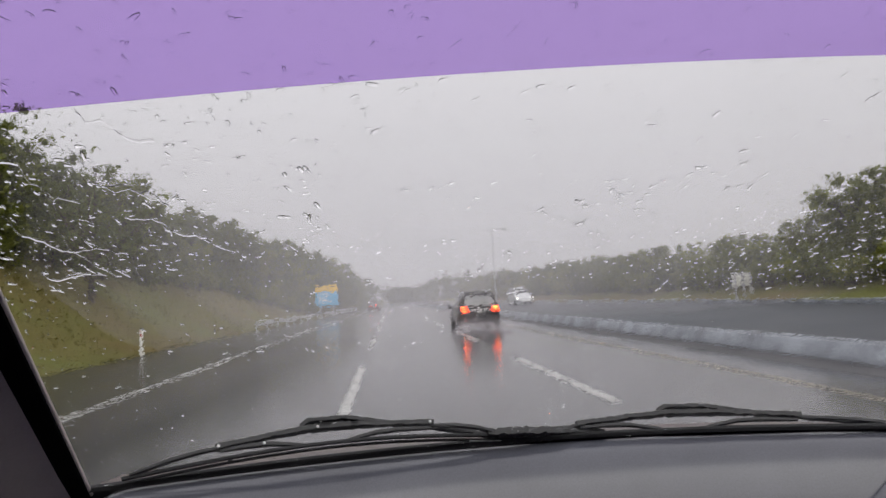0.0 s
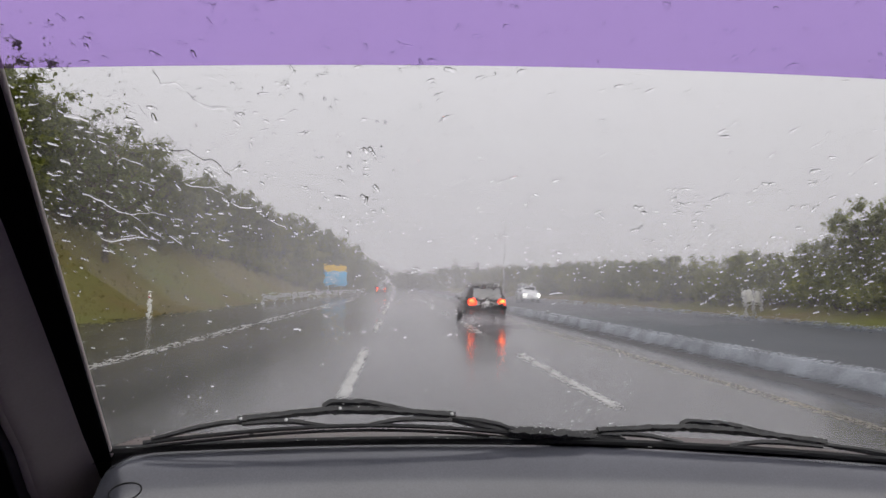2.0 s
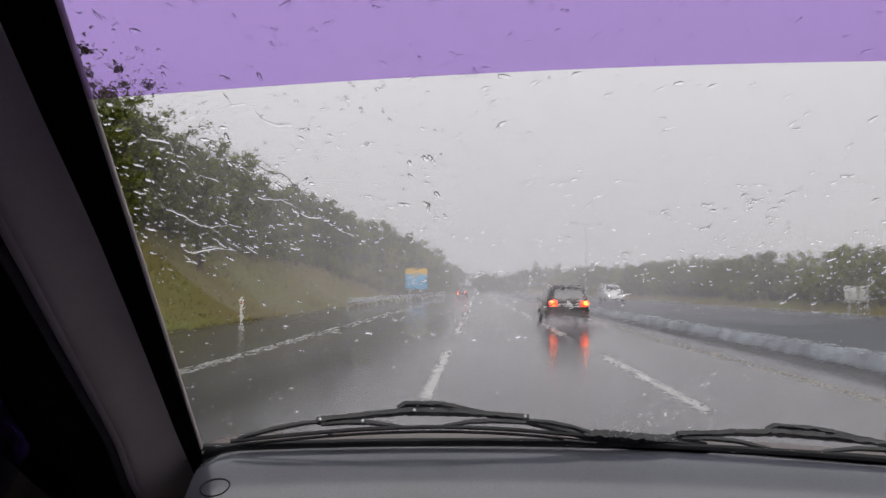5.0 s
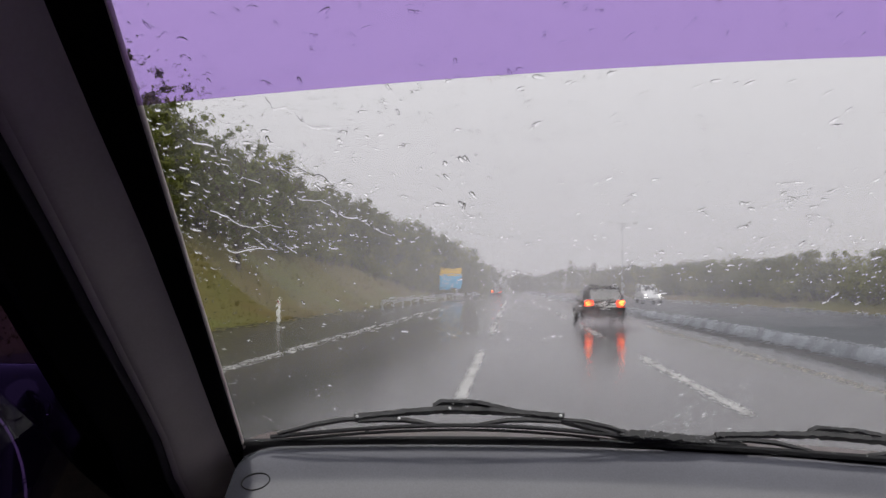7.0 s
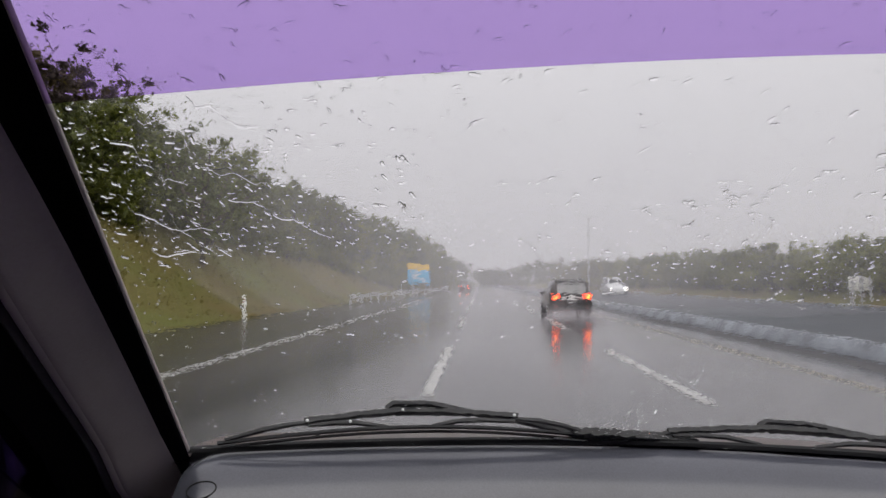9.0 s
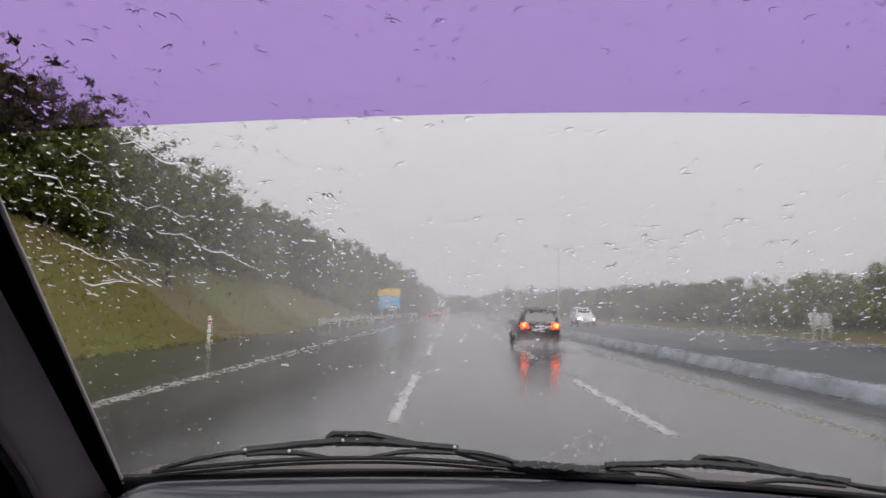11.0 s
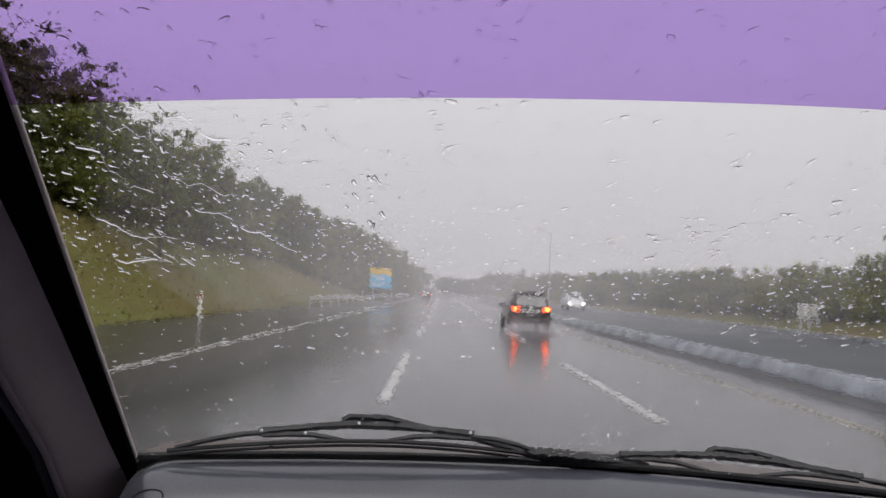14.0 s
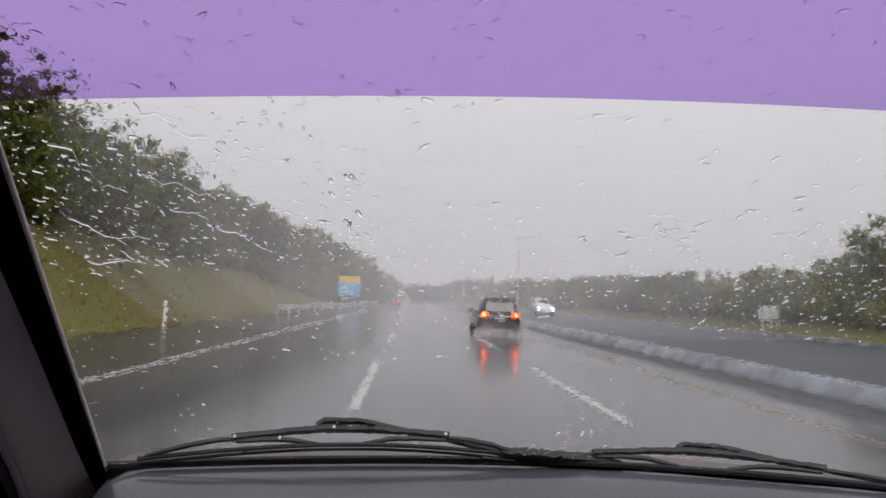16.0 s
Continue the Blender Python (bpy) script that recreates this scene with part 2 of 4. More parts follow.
WATER = bpy.data.materials.new("clear_water")
WATER.use_nodes = True
_n, _l = WATER.node_tree.nodes, WATER.node_tree.links
_n.clear()
_g, _o = _n.new("ShaderNodeBsdfGlass"), _n.new("ShaderNodeOutputMaterial")
_g.inputs["IOR"].default_value, _g.inputs["Roughness"].default_value = 1.33, 0.0
_l.new(_g.outputs[0], _o.inputs[0])


# ---- building helpers ----
UP, BACK = Vector((0, 0, 1)), Vector((0, -1, 0))


def put_mesh(name, bm, mat, parent=None, label="", smooth=True):
    data = bpy.data.meshes.new(name)
    bm.normal_update()
    bm.to_mesh(data)
    bm.free()
    for m in (mat if isinstance(mat, (list, tuple)) else [mat]):
        data.materials.append(m)
    if smooth:
        for poly in data.polygons:
            poly.use_smooth = True
        data.set_sharp_from_angle(angle=radians(38))
    ob = new(name, data)
    if parent:
        ob.parent = parent
    if label:
        tagged(ob, label)
    return ob


def part(name, bm, mat, parent, label="", smooth=True):
    return put_mesh(name, bm, mat, parent, label, smooth)


def raw(name, verts, faces, mat, parent=None, smooth=True):
    data = bpy.data.meshes.new(name)
    data.from_pydata([tuple(v) for v in verts], [], faces)
    data.materials.append(mat)
    data.validate()
    if smooth:
        data.polygons.foreach_set("use_smooth", [True] * len(data.polygons))
    ob = new(name, data)
    ob.parent = parent
    return ob


def box(bm, size, at, bevel=0.0, turn=None, seg=2):
    made = bmesh.ops.create_cube(bm, size=1.0)["verts"]
    bmesh.ops.scale(bm, vec=size, verts=made)
    if bevel:
        edges = list({e for v in made for e in v.link_edges})
        res = bmesh.ops.bevel(bm, geom=edges, offset=bevel, segments=seg, affect="EDGES", profile=0.5)
        made = list({v for f in res["faces"] for v in f.verts} | {v for v in made if v.is_valid})
    if turn is not None:
        bmesh.ops.transform(bm, matrix=turn, verts=made)
    bmesh.ops.translate(bm, vec=at, verts=made)
    return made


def sweep(bm, points, profile, frame_of, closed=True, caps=True):
    """A profile of (a, b) offsets carried along points; frame_of(i) gives the two offset directions."""
    rings = []
    for i, p in enumerate(points):
        e1, e2, k = frame_of(i)
        rings.append([bm.verts.new(Vector(p) + e1 * (a * k) + e2 * (b * k)) for a, b in profile])
    n = len(profile)
    for r0, r1 in zip(rings, rings[1:]):
        for j in range(n if closed else n - 1):
            bm.faces.new((r0[j], r0[(j + 1) % n], r1[(j + 1) % n], r1[j]))
    if closed and caps:
        bm.faces.new(rings[0][::-1])
        bm.faces.new(rings[-1])
    bmesh.ops.recalc_face_normals(bm, faces=bm.faces)


def tube(bm, points, radii, sides=7):
    """A round tapering rod along points."""
    pts = [Vector(p) for p in points]

    def frame_of(i):
        d = (pts[min(i + 1, len(pts) - 1)] - pts[max(i - 1, 0)]).normalized()
        e1 = d.orthogonal().normalized() if abs(d.z) > 0.9 else d.cross(Vector((0, 0, 1))).normalized()
        return e1, d.cross(e1).normalized(), radii[i] if isinstance(radii, (list, tuple)) else radii

    ring = [(math.cos(2 * math.pi * k / sides), math.sin(2 * math.pi * k / sides)) for k in range(sides)]
    sweep(bm, pts, ring, frame_of)


def smooth01(t):
    t = max(0.0, min(1.0, t))
    return t * t * (3 - 2 * t)


# ---- the land and the road ----
EDGE_X, LANE1_X, LANE2_X, YELLOW_X, BARRIER_X, FAR_EDGE_X = -5.0, -0.64, 2.82, 5.45, 7.2, 19.0


def grass_edge(y):
    """Where the left shoulder ends and the bank begins."""
    return -9.9 + 2.2 * smooth01((y - 25) / 110)


def bank_top(y):
    """The height of the left bank."""
    return 0.8 + 4.6 * (1 - smooth01((y - 25) / 115)) + 0.35 * math.sin(y * 0.11)


def land_height(x, y):
    left, right = grass_edge(y) - x, x - FAR_EDGE_X - 0.6
    if left > 0:
        h = bank_top(y) * smooth01(left / 9.0)
        return h + 0.22 * (noise.noise(Vector((x * 0.25, y * 0.25, 0)))) * smooth01(left / 2.0)
    if right > 0:
        return 0.22 + 1.0 * smooth01(right / 6.0) + 0.2 * noise.noise(Vector((x * 0.2, y * 0.2, 4))) * smooth01(right / 2)
    return -0.25


def lined(a, b, step):
    n = max(1, round((b - a) / step))
    return [a + (b - a) * i / n for i in range(n + 1)]


def build_ground():
    xs = lined(-4000, -300, 600) + lined(-250, -60, 40) + lined(-50, -8, 1.0) + lined(-7.5, 18, 4.0) + lined(18.5, 40, 1.2) + lined(48, 250, 40) + lined(300, 4000, 600)
    ys = lined(-4000, -300, 600) + lined(-250, -30, 30) + lined(-20, 120, 1.6) + lined(125, 300, 9) + lined(330, 600, 45) + lined(700, 4500, 600)
    verts = [(x, y, land_height(x, y)) for y in ys for x in xs]
    w = len(xs)
    faces = [(j * w + i, j * w + i + 1, (j + 1) * w + i + 1, (j + 1) * w + i) for j in range(len(ys) - 1) for i in range(w - 1)]
    tagged(raw("ground", verts, faces, GRASS_GROUND), "rough yellow-green grassy ground with a bank beside the road", "ground", kind="structure")


def strip(name, x0, x1, z, mat, label, category, step=3.0, y0=-60, y1=900, edge=None, depth=0.3, rise=0.0):
    """A paved strip along the road with thickness."""
    bm = bmesh.new()
    ys = lined(y0, 140, step) + lined(150, y1, 25)
    rows = []
    for y in ys:
        a = edge(y) if edge else x0
        rows.append([bm.verts.new(p) for p in ((a, y, z - depth), (a, y, z), (x1, y, z + rise), (x1, y, z - depth))])
    for r0, r1 in zip(rows, rows[1:]):
        for j in range(3):
            bm.faces.new((r0[j], r0[j + 1], r1[j + 1], r1[j]))
    bmesh.ops.recalc_face_normals(bm, faces=bm.faces)
    return tagged(put_mesh(name, bm, mat), label, category, kind="structure")


build_ground()
strip("road", EDGE_X - 0.25, BARRIER_X + 0.3, 0.0, ASPHALT, "wet grey asphalt motorway carriageway reflecting the sky", "road")
strip("pavement", 0, EDGE_X - 0.25, -0.004, SHOULDER, "darker wet asphalt hard shoulder beside the bank", "shoulder", edge=lambda y: grass_edge(y) - 0.3)
strip("road_opposite", BARRIER_X + 0.3, FAR_EDGE_X, 0.03, FAR_ASPHALT, "wet blue-grey asphalt of the opposite carriageway", "road", rise=0.14)


def kerb(name, x, z, w, h, mat, label):
    bm = bmesh.new()
    pts = [(x, y, z) for y in lined(-40, 400, 8)]
    prof = [(-w / 2, -0.2), (-w / 2, h * 0.8), (-w / 2 + 0.03, h), (w / 2 - 0.03, h), (w / 2, h * 0.8), (w / 2, -0.2)]
    sweep(bm, pts, prof, lambda i: (Vector((1, 0, 0)), Vector((0, 0, 1)), 1))
    return tagged(put_mesh(name, bm, mat), label, "kerb", kind="structure")


kerb("kerb", FAR_EDGE_X + 0.15, 0.17, 0.3, 0.16, CONCRETE, "pale concrete kerb along the opposite carriageway")


def line_strip(name, x, width, y0, y1, mat, label, group="", step=4.0):
    bm = bmesh.new()
    ys = lined(y0, y1, step)
    rows = []
    for i, y in enumerate(ys):
        j = 0.008 * math.sin(i * 2.3 + x)
        rows.append([bm.verts.new(p) for p in ((x - width / 2 + j, y, 0.0), (x - width / 2 + j, y, 0.005), (x + width / 2 + j, y, 0.005), (x + width / 2 + j, y, 0.0))])
    for r0, r1 in zip(rows, rows[1:]):
        for k in range(3):
            bm.faces.new((r0[k], r0[k + 1], r1[k + 1], r1[k]))
    bmesh.ops.recalc_face_normals(bm, faces=bm.faces)
    return tagged(put_mesh(name, bm, mat), label, "road marking", group)


line_strip("edge_line", EDGE_X, 0.15, -20, 400, WHITE_PAINT, "worn white edge line along the wet road")
line_strip("median_line", YELLOW_X, 0.09, -20, 400, YELLOW_PAINT, "worn yellow line beside the median barrier")
dash = line_strip("lane_dash", 0, 0.15, 0, 6.6, WHITE_PAINT, "white broken lane dash on wet asphalt", "lane dashes", step=0.55)
dash.location = (LANE1_X, 8.6, 0.001)
for k in range(-2, 14):
    for x, shift in ((LANE1_X, 0.0), (LANE2_X, -0.5)):
        if (k, x) != (0, LANE1_X):
            copy_thing(dash, pose(x, 8.6 + shift + 13.2 * k, 0.001))

# the median barrier: a low pale concrete kerb-wall above a dark wet gutter
ALONG = lined(-40, 420, 6)


def along_road(i):
    return Vector((1, 0, 0)), UP, 1


bm = bmesh.new()
sweep(bm, [(BARRIER_X + 0.3, y, 0.03) for y in ALONG], [(-0.31, -0.05), (-0.30, 0.03), (-0.26, 0.09), (-0.17, 0.25), (-0.12, 0.295), (0.08, 0.295), (0.13, 0.25), (0.24, 0.03), (0.25, -0.05)], along_road)
barrier = tagged(put_mesh("median_barrier", bm, CONCRETE), "low pale wet concrete median barrier between the carriageways", "barrier", kind="structure")
bm = bmesh.new()
sweep(bm, [(BARRIER_X + 0.3, y, 0.0) for y in ALONG], [(-1.02, -0.05), (-1.02, 0.004), (-0.98, 0.010), (-0.36, 0.012), (-0.315, 0.028), (-0.315, -0.05)], along_road)
part("gutter", bm, GUTTER, barrier, "dark wet splash-stained gutter along the barrier's foot")

# ---- grass, shrubs and trees ----
def leaf_cloud(verts, faces, centre, radius, count, size, r, squash=0.8):
    """Leaf sprays, each a bent four-sided blade, thick at the heart of one clump and thinning outwards."""
    for _ in range(count):
        d = Vector((r.gauss(0, 1), r.gauss(0, 1), r.gauss(0, 1))).normalized()
        k = radius * min(1.45, abs(r.gauss(0.35, 0.45)))
        p = centre + Vector((d.x * k, d.y * k, d.z * k * squash))
        a = Vector((r.gauss(0, 1), r.gauss(0, 1), r.gauss(0, 0.6))).normalized()
        b = a.cross(d + Vector((0, 0, 0.4))).normalized()
        s = size * (0.5 + 0.9 * r.random())
        i = len(verts)
        up = d * s * 0.25
        verts += [p - a * s, p + b * s * 0.42 + up, p + a * s, p - b * s * 0.42 + up]
        faces += [(i, i + 1, i + 3), (i + 1, i + 2, i + 3)]


def tree(name, seed, height, spread, leaf, limbs, twigs, per_clump, size, low=0.25, label="", category="tree", open_crown=False):
    """A tapered trunk, limbs that fork into twigs, and a ragged crown of small leaf clumps at their ends."""
    r = random.Random(seed)
    root = new(name)
    bm = bmesh.new()
    lean = Vector((r.uniform(-0.10, 0.10), r.uniform(-0.10, 0.10), 1))
    trunk = [lean * (height * 0.75 * k / 5) + Vector((r.uniform(-0.1, 0.1), r.uniform(-0.1, 0.1), 0)) * k * 0.3 for k in range(6)]
    trunk[0].z -= 0.4
    tube(bm, trunk, [0.022 * height * (1 - 0.16 * k) for k in range(6)], 7)
    verts, faces = [], []
    for c in range(limbs):
        f = low + (0.92 - low) * ((c + 0.5) / limbs)
        a = c * 2.4 + r.uniform(-0.6, 0.6)
        bulge = math.sin(math.pi * min(1.0, 0.22 + 0.70 * (f - low) / (1 - low))) ** 0.7
        reach = spread * bulge * r.uniform(0.55, 1.15)
        start = trunk[min(4, int(max(0.0, f - 0.15) * 5.2))]
        tip = Vector((math.cos(a) * reach, math.sin(a) * reach, height * f * r.uniform(0.94, 1.06)))
        mid = (start + tip) / 2 + Vector((r.uniform(-0.2, 0.2), r.uniform(-0.2, 0.2), -0.05 * height))
        tube(bm, [start, mid, tip], [0.009 * height, 0.006 * height, 0.002 * height], 5)
        for j in range(twigs):
            g = r.uniform(0.25, 1.0)
            at = mid.lerp(tip, 2 * g - 1) if g > 0.5 else start.lerp(mid, 2 * g)
            away = Vector((r.gauss(0, 1), r.gauss(0, 1), r.gauss(0.35, 0.8))).normalized()
            end = at + away * spread * r.uniform(0.12, 0.42)
            if open_crown or j % 3 == 0:
                tube(bm, [at, end], [0.0022 * height, 0.001 * height], 4)
            leaf_cloud(verts, faces, end, spread * r.uniform(0.13, 0.27), per_clump, size, r, 0.7)
    part("trunk", bm, BARK, root, "wet dark bark trunk with limbs")
    crown = raw("crown", verts, faces, leaf, root, smooth=False)
    tagged(crown, "ragged open crown of small leaves" if open_crown else "uneven crown of small leaves")
    return tagged(root, label, category)


def bush(name, seed, height, spread, leaf, label):
    r = random.Random(seed)
    root = new(name)
    bm = bmesh.new()
    verts, faces = [], []
    for c in range(9):
        a, reach = c * 2.4, spread * r.uniform(0.1, 0.75)
        centre = Vector((math.cos(a) * reach, math.sin(a) * reach, height * r.uniform(0.25, 0.72)))
        tube(bm, [Vector((math.cos(a) * 0.1, math.sin(a) * 0.1, -0.3)), centre * 0.6, centre], [0.05, 0.03, 0.01], 5)
        leaf_cloud(verts, faces, centre, spread * r.uniform(0.34, 0.6), 230, 0.145, r, 0.85)
    part("stems", bm, BARK, root)
    tagged(raw("foliage", verts, faces, leaf, root, smooth=False), "dense small leaves")
    return tagged(root, label, "shrub")


def plant(kinds, x, y, s, r):
    proto = r.choice(kinds)
    z = land_height(x, y) - 0.1
    ob = copy_thing(proto, pose(x, y, z, 0, 0, r.uniform(0, 360)))
    ob.scale = (s * r.uniform(0.9, 1.15), s * r.uniform(0.9, 1.15), s * r.uniform(0.88, 1.1))
    return ob


TREES = [
    tree("broadleaf_tree", 1, 7.2, 2.9, LEAF, 17, 9, 74, 0.165, 0.05, "dense dark green broadleaf tree on the bank"),
    tree("broadleaf_tree", 2, 6.4, 2.8, LEAF, 16, 9, 74, 0.16, 0.04, "dense green broadleaf tree on the bank"),
    tree("broadleaf_tree", 3, 7.8, 2.7, LEAF_GREY, 17, 9, 66, 0.16, 0.08, "grey-green feathery tree with open crown"),
    tree("broadleaf_tree", 4, 5.6, 3.0, LEAF_LIGHT, 16, 9, 74, 0.16, 0.02, "light green bushy tree beside the road"),
]
NEAR_TREES = [
    tree("broadleaf_tree", 5, 7.0, 2.9, LEAF, 19, 11, 92, 0.115, 0.04, "dense dark green broadleaf tree on the bank"),
    tree("broadleaf_tree", 6, 7.6, 2.7, LEAF_GREY, 18, 11, 84, 0.115, 0.07, "grey-green feathery tree with open crown"),
    tree("broadleaf_tree", 7, 5.8, 3.0, LEAF_LIGHT, 18, 11, 88, 0.11, 0.02, "light green bushy tree beside the road"),
]
BUSHES = [
    bush("shrub", 11, 2.2, 1.6, LEAF_LIGHT, "bright green leafy shrub on the grass bank"),
    bush("shrub", 12, 2.8, 1.9, LEAF, "dark green leafy shrub at the trees' foot"),
]
protos = TREES + NEAR_TREES + BUSHES
for i, ob in enumerate(protos):
    x, y = -24 - 2.2 * (i % 3), 4 + 5 * i
    ob.matrix_basis = pose(x, y, land_height(x, y) - 0.1)

# left belt: two loose rows along the top of the bank, coming down to the shoulder far ahead
r = random.Random(21)
y = 8.0
while y < 230:
    lat = grass_edge(y) - (9.0 - 5.4 * smooth01((y - 35) / 100))
    s = 0.86 + 0.50 * smooth01((y - 25) / 105) + r.uniform(-0.14, 0.14)
    plant(NEAR_TREES if y < 52 else TREES, lat + r.uniform(-0.8, 0.6), y, s, r)
    plant(NEAR_TREES[:2] if y < 36 else TREES[:3], lat - 3.4 + r.uniform(-1, 1), y + r.uniform(0.5, 2.0), s * 1.1, r)
    plant(BUSHES, lat + 1.9 + r.uniform(-0.4, 0.6), y + r.uniform(-1, 1), r.uniform(0.6, 1.0), r)
    plant(BUSHES, lat - 1.2 + r.uniform(-0.6, 0.6), y + r.uniform(0.4, 2.0), r.uniform(0.85, 1.25), r)
    y += r.uniform(1.8, 2.7) * (1 + y / 130)

# a few taller trees stand out of the near belt
for x, y, s, k in ((-17.4, 29.5, 1.02, 0), (-18.8, 25.0, 1.0, 1), (-17.6, 44.0, 1.12, 0), (-20.5, 34.0, 1.12, 1)):
    plant([NEAR_TREES[k]], x, y, s, r)

# one open feathery tree leans out over the grass
feathery = tree("feathery_tree", 41, 7.0, 3.3, LEAF_GREY, 13, 9, 34, 0.10, 0.42, "slender grey-green tree with an open feathery crown on the grass bank", open_crown=True)
feathery.matrix_basis = pose(-14.2, 33.0, land_height(-14.2, 33.0) - 0.1, 0, 0, 30)

# right belt beyond the opposite carriageway
y = 14.0
while y < 215:
    s = 0.56 + 0.34 * smooth01((y - 40) / 140) + r.uniform(-0.035, 0.035)
    lat = FAR_EDGE_X + 5.8
    plant([TREES[1], TREES[3], TREES[3]], lat + r.uniform(-0.5, 1.0), y, s, r)
    plant(BUSHES, lat - 1.6 + r.uniform(-0.4, 0.6), y + r.uniform(-1.2, 1.2), r.uniform(0.8, 1.1), r)
    plant(BUSHES, lat + 1.2 + r.uniform(-0.5, 0.5), y + r.uniform(-1.2, 1.2), r.uniform(1.0, 1.35), r)
    plant([TREES[0], TREES[1], TREES[3]], lat + 3.4 + r.uniform(-1, 1), y + r.uniform(0, 2), s * 1.08 + 0.44 * (1 - smooth01((y - 29) / 17)), r)
    y += r.uniform(1.65, 2.35) * (1 + y / 105)

# far wood closing the road ahead
verts, faces = [], []
rw = random.Random(5)
for _ in range(620):
    x = rw.uniform(-160, 330)
    if -7 < x < BARRIER_X + 12:
        far_y = rw.uniform(400, 440)
    else:
        far_y = rw.uniform(300, 400)
    h = rw.uniform(7, 11) if -7 < x < 25 else rw.uniform(9, 14)
    for k in range(3):
        leaf_cloud(verts, faces, Vector((x + rw.uniform(-2, 2), far_y, 1.0 + h * (k + 0.4) / 3)), rw.uniform(2.4, 4.2), 34, 1.0, rw)
tagged(raw("far_wood", verts, faces, LEAF_GREY, smooth=False), "distant grey-green woodland closing the view", "trees", kind="stuff")

# grass blades on the near bank and verge
verts, faces = [], []
rg = random.Random(9)
for _ in range(30000):
    yy = 8 + 72 * rg.random() ** 1.5
    xx = grass_edge(yy) - 12.0 * rg.random() ** 1.1 + 0.15
    z = land_height(xx, yy)
    h, a = rg.uniform(0.03, 0.10), rg.uniform(0, math.tau)
    dx, dy = math.cos(a) * 0.05, math.sin(a) * 0.05
    lx, ly = rg.uniform(-0.15, 0.15), rg.uniform(-0.15, 0.15)
    i = len(verts)
    verts += [(xx - dx, yy - dy, z - 0.03), (xx + dx, yy + dy, z - 0.03), (xx + lx, yy + ly, z + h)]
    faces.append((i, i + 1, i + 2))
tagged(raw("grass", verts, faces, GRASS_BLADE, smooth=False), "long rough yellow-green grass on the bank", "grass", kind="stuff")


# ---- the car that the camera rides in ----
MID, HALF_LOW, HALF_HIGH = 0.34, 0.655, 0.534


def screen(u, v, off=0.0):
    """A point of the windscreen: u from pillar to pillar, v from its foot to the edge of the sun strip (1), off outwards."""
    low = Vector((MID + HALF_LOW * u, 0.95 - 0.117 * u * u, 1.205 - 0.018 * u - 0.004 * u * u))
    high = Vector((MID + HALF_HIGH * u, 0.454 - 0.09 * u * u, 1.593 - 0.05 * u * u))
    p = low.lerp(high, v)
    return p + screen_normal(u) * off if off else p


def screen_normal(u):
    a = screen(u + 0.02, 0.5) - screen(u - 0.02, 0.5)
    b = screen(u, 0.6) - screen(u, 0.4)
    return b.cross(a).normalized()


def at_x(x, v, off=0.0):
    return screen((x - MID) / (HALF_LOW + (HALF_HIGH - HALF_LOW) * v), v, off)


car = tagged(new("car"), "grey dashboard, dark pillar and rain-covered windscreen of a car", "car")
car.location = (0, 0, 0)


def sheet(name, u0, u1, v0, v1, off, mat, parent, nu=40, nv=14, label="", thick=0.0):
    verts, faces = [], []
    layers = (off, off + thick) if thick else (off,)
    for o in layers:
        for j in range(nv + 1):
            for i in range(nu + 1):
                verts.append(screen(u0 + (u1 - u0) * i / nu, v0 + (v1 - v0) * j / nv, o or 1e-6))
    w, m = nu + 1, (nu + 1) * (nv + 1)
    for k in range(len(layers)):
        for j in range(nv):
            for i in range(nu):
                q = (k * m + j * w + i, k * m + j * w + i + 1, k * m + (j + 1) * w + i + 1, k * m + (j + 1) * w + i)
                faces.append(q if k else q[::-1] if thick else q)
    ob = raw(name, verts, faces, mat, parent)
    if label:
        tagged(ob, label)
    return ob


windscreen = sheet("windscreen", -1.0, 1.0, -0.02, 1.5, 0.0, GLASS_CLEAR, car, label="clear raked windscreen glass")
windscreen.visible_shadow = False
sheet("sun_strip", -1.0, 1.0, 1.0, 1.5, -0.0015, SUN_FILM, windscreen, nv=6, label="purple see-through sun strip along the glass")


def along_foot(u0, u1, n, v=0.0, off=0.0):
    return [screen(u0 + (u1 - u0) * i / n, v, off or 1e-6) for i in range(n + 1)]


# rubber seal along the foot of the glass
bm = bmesh.new()
prof = [(-0.026, -0.012), (-0.026, 0.000), (-0.022, 0.005), (-0.012, 0.0075), (-0.004, 0.0055), (-0.0015, 0.002), (-0.0015, -0.016)]
sweep(bm, along_foot(-0.995, 0.995, 48, 0.004), prof, lambda i: (BACK, UP, 1))
part("windscreen_seal", bm, RUBBER, car, "black rubber seal at the foot of the glass")
bm = bmesh.new()
prof = [(-0.005, -0.004), (-0.005, 0.001), (-0.002, 0.003), (0.002, 0.003), (0.005, 0.001), (0.005, -0.004)]
sweep(bm, along_foot(-1.0, 1.0, 48, 0.022, 0.004), prof, lambda i: (BACK, UP, 1))
part("outer_seal_lip", bm, RUBBER, car)

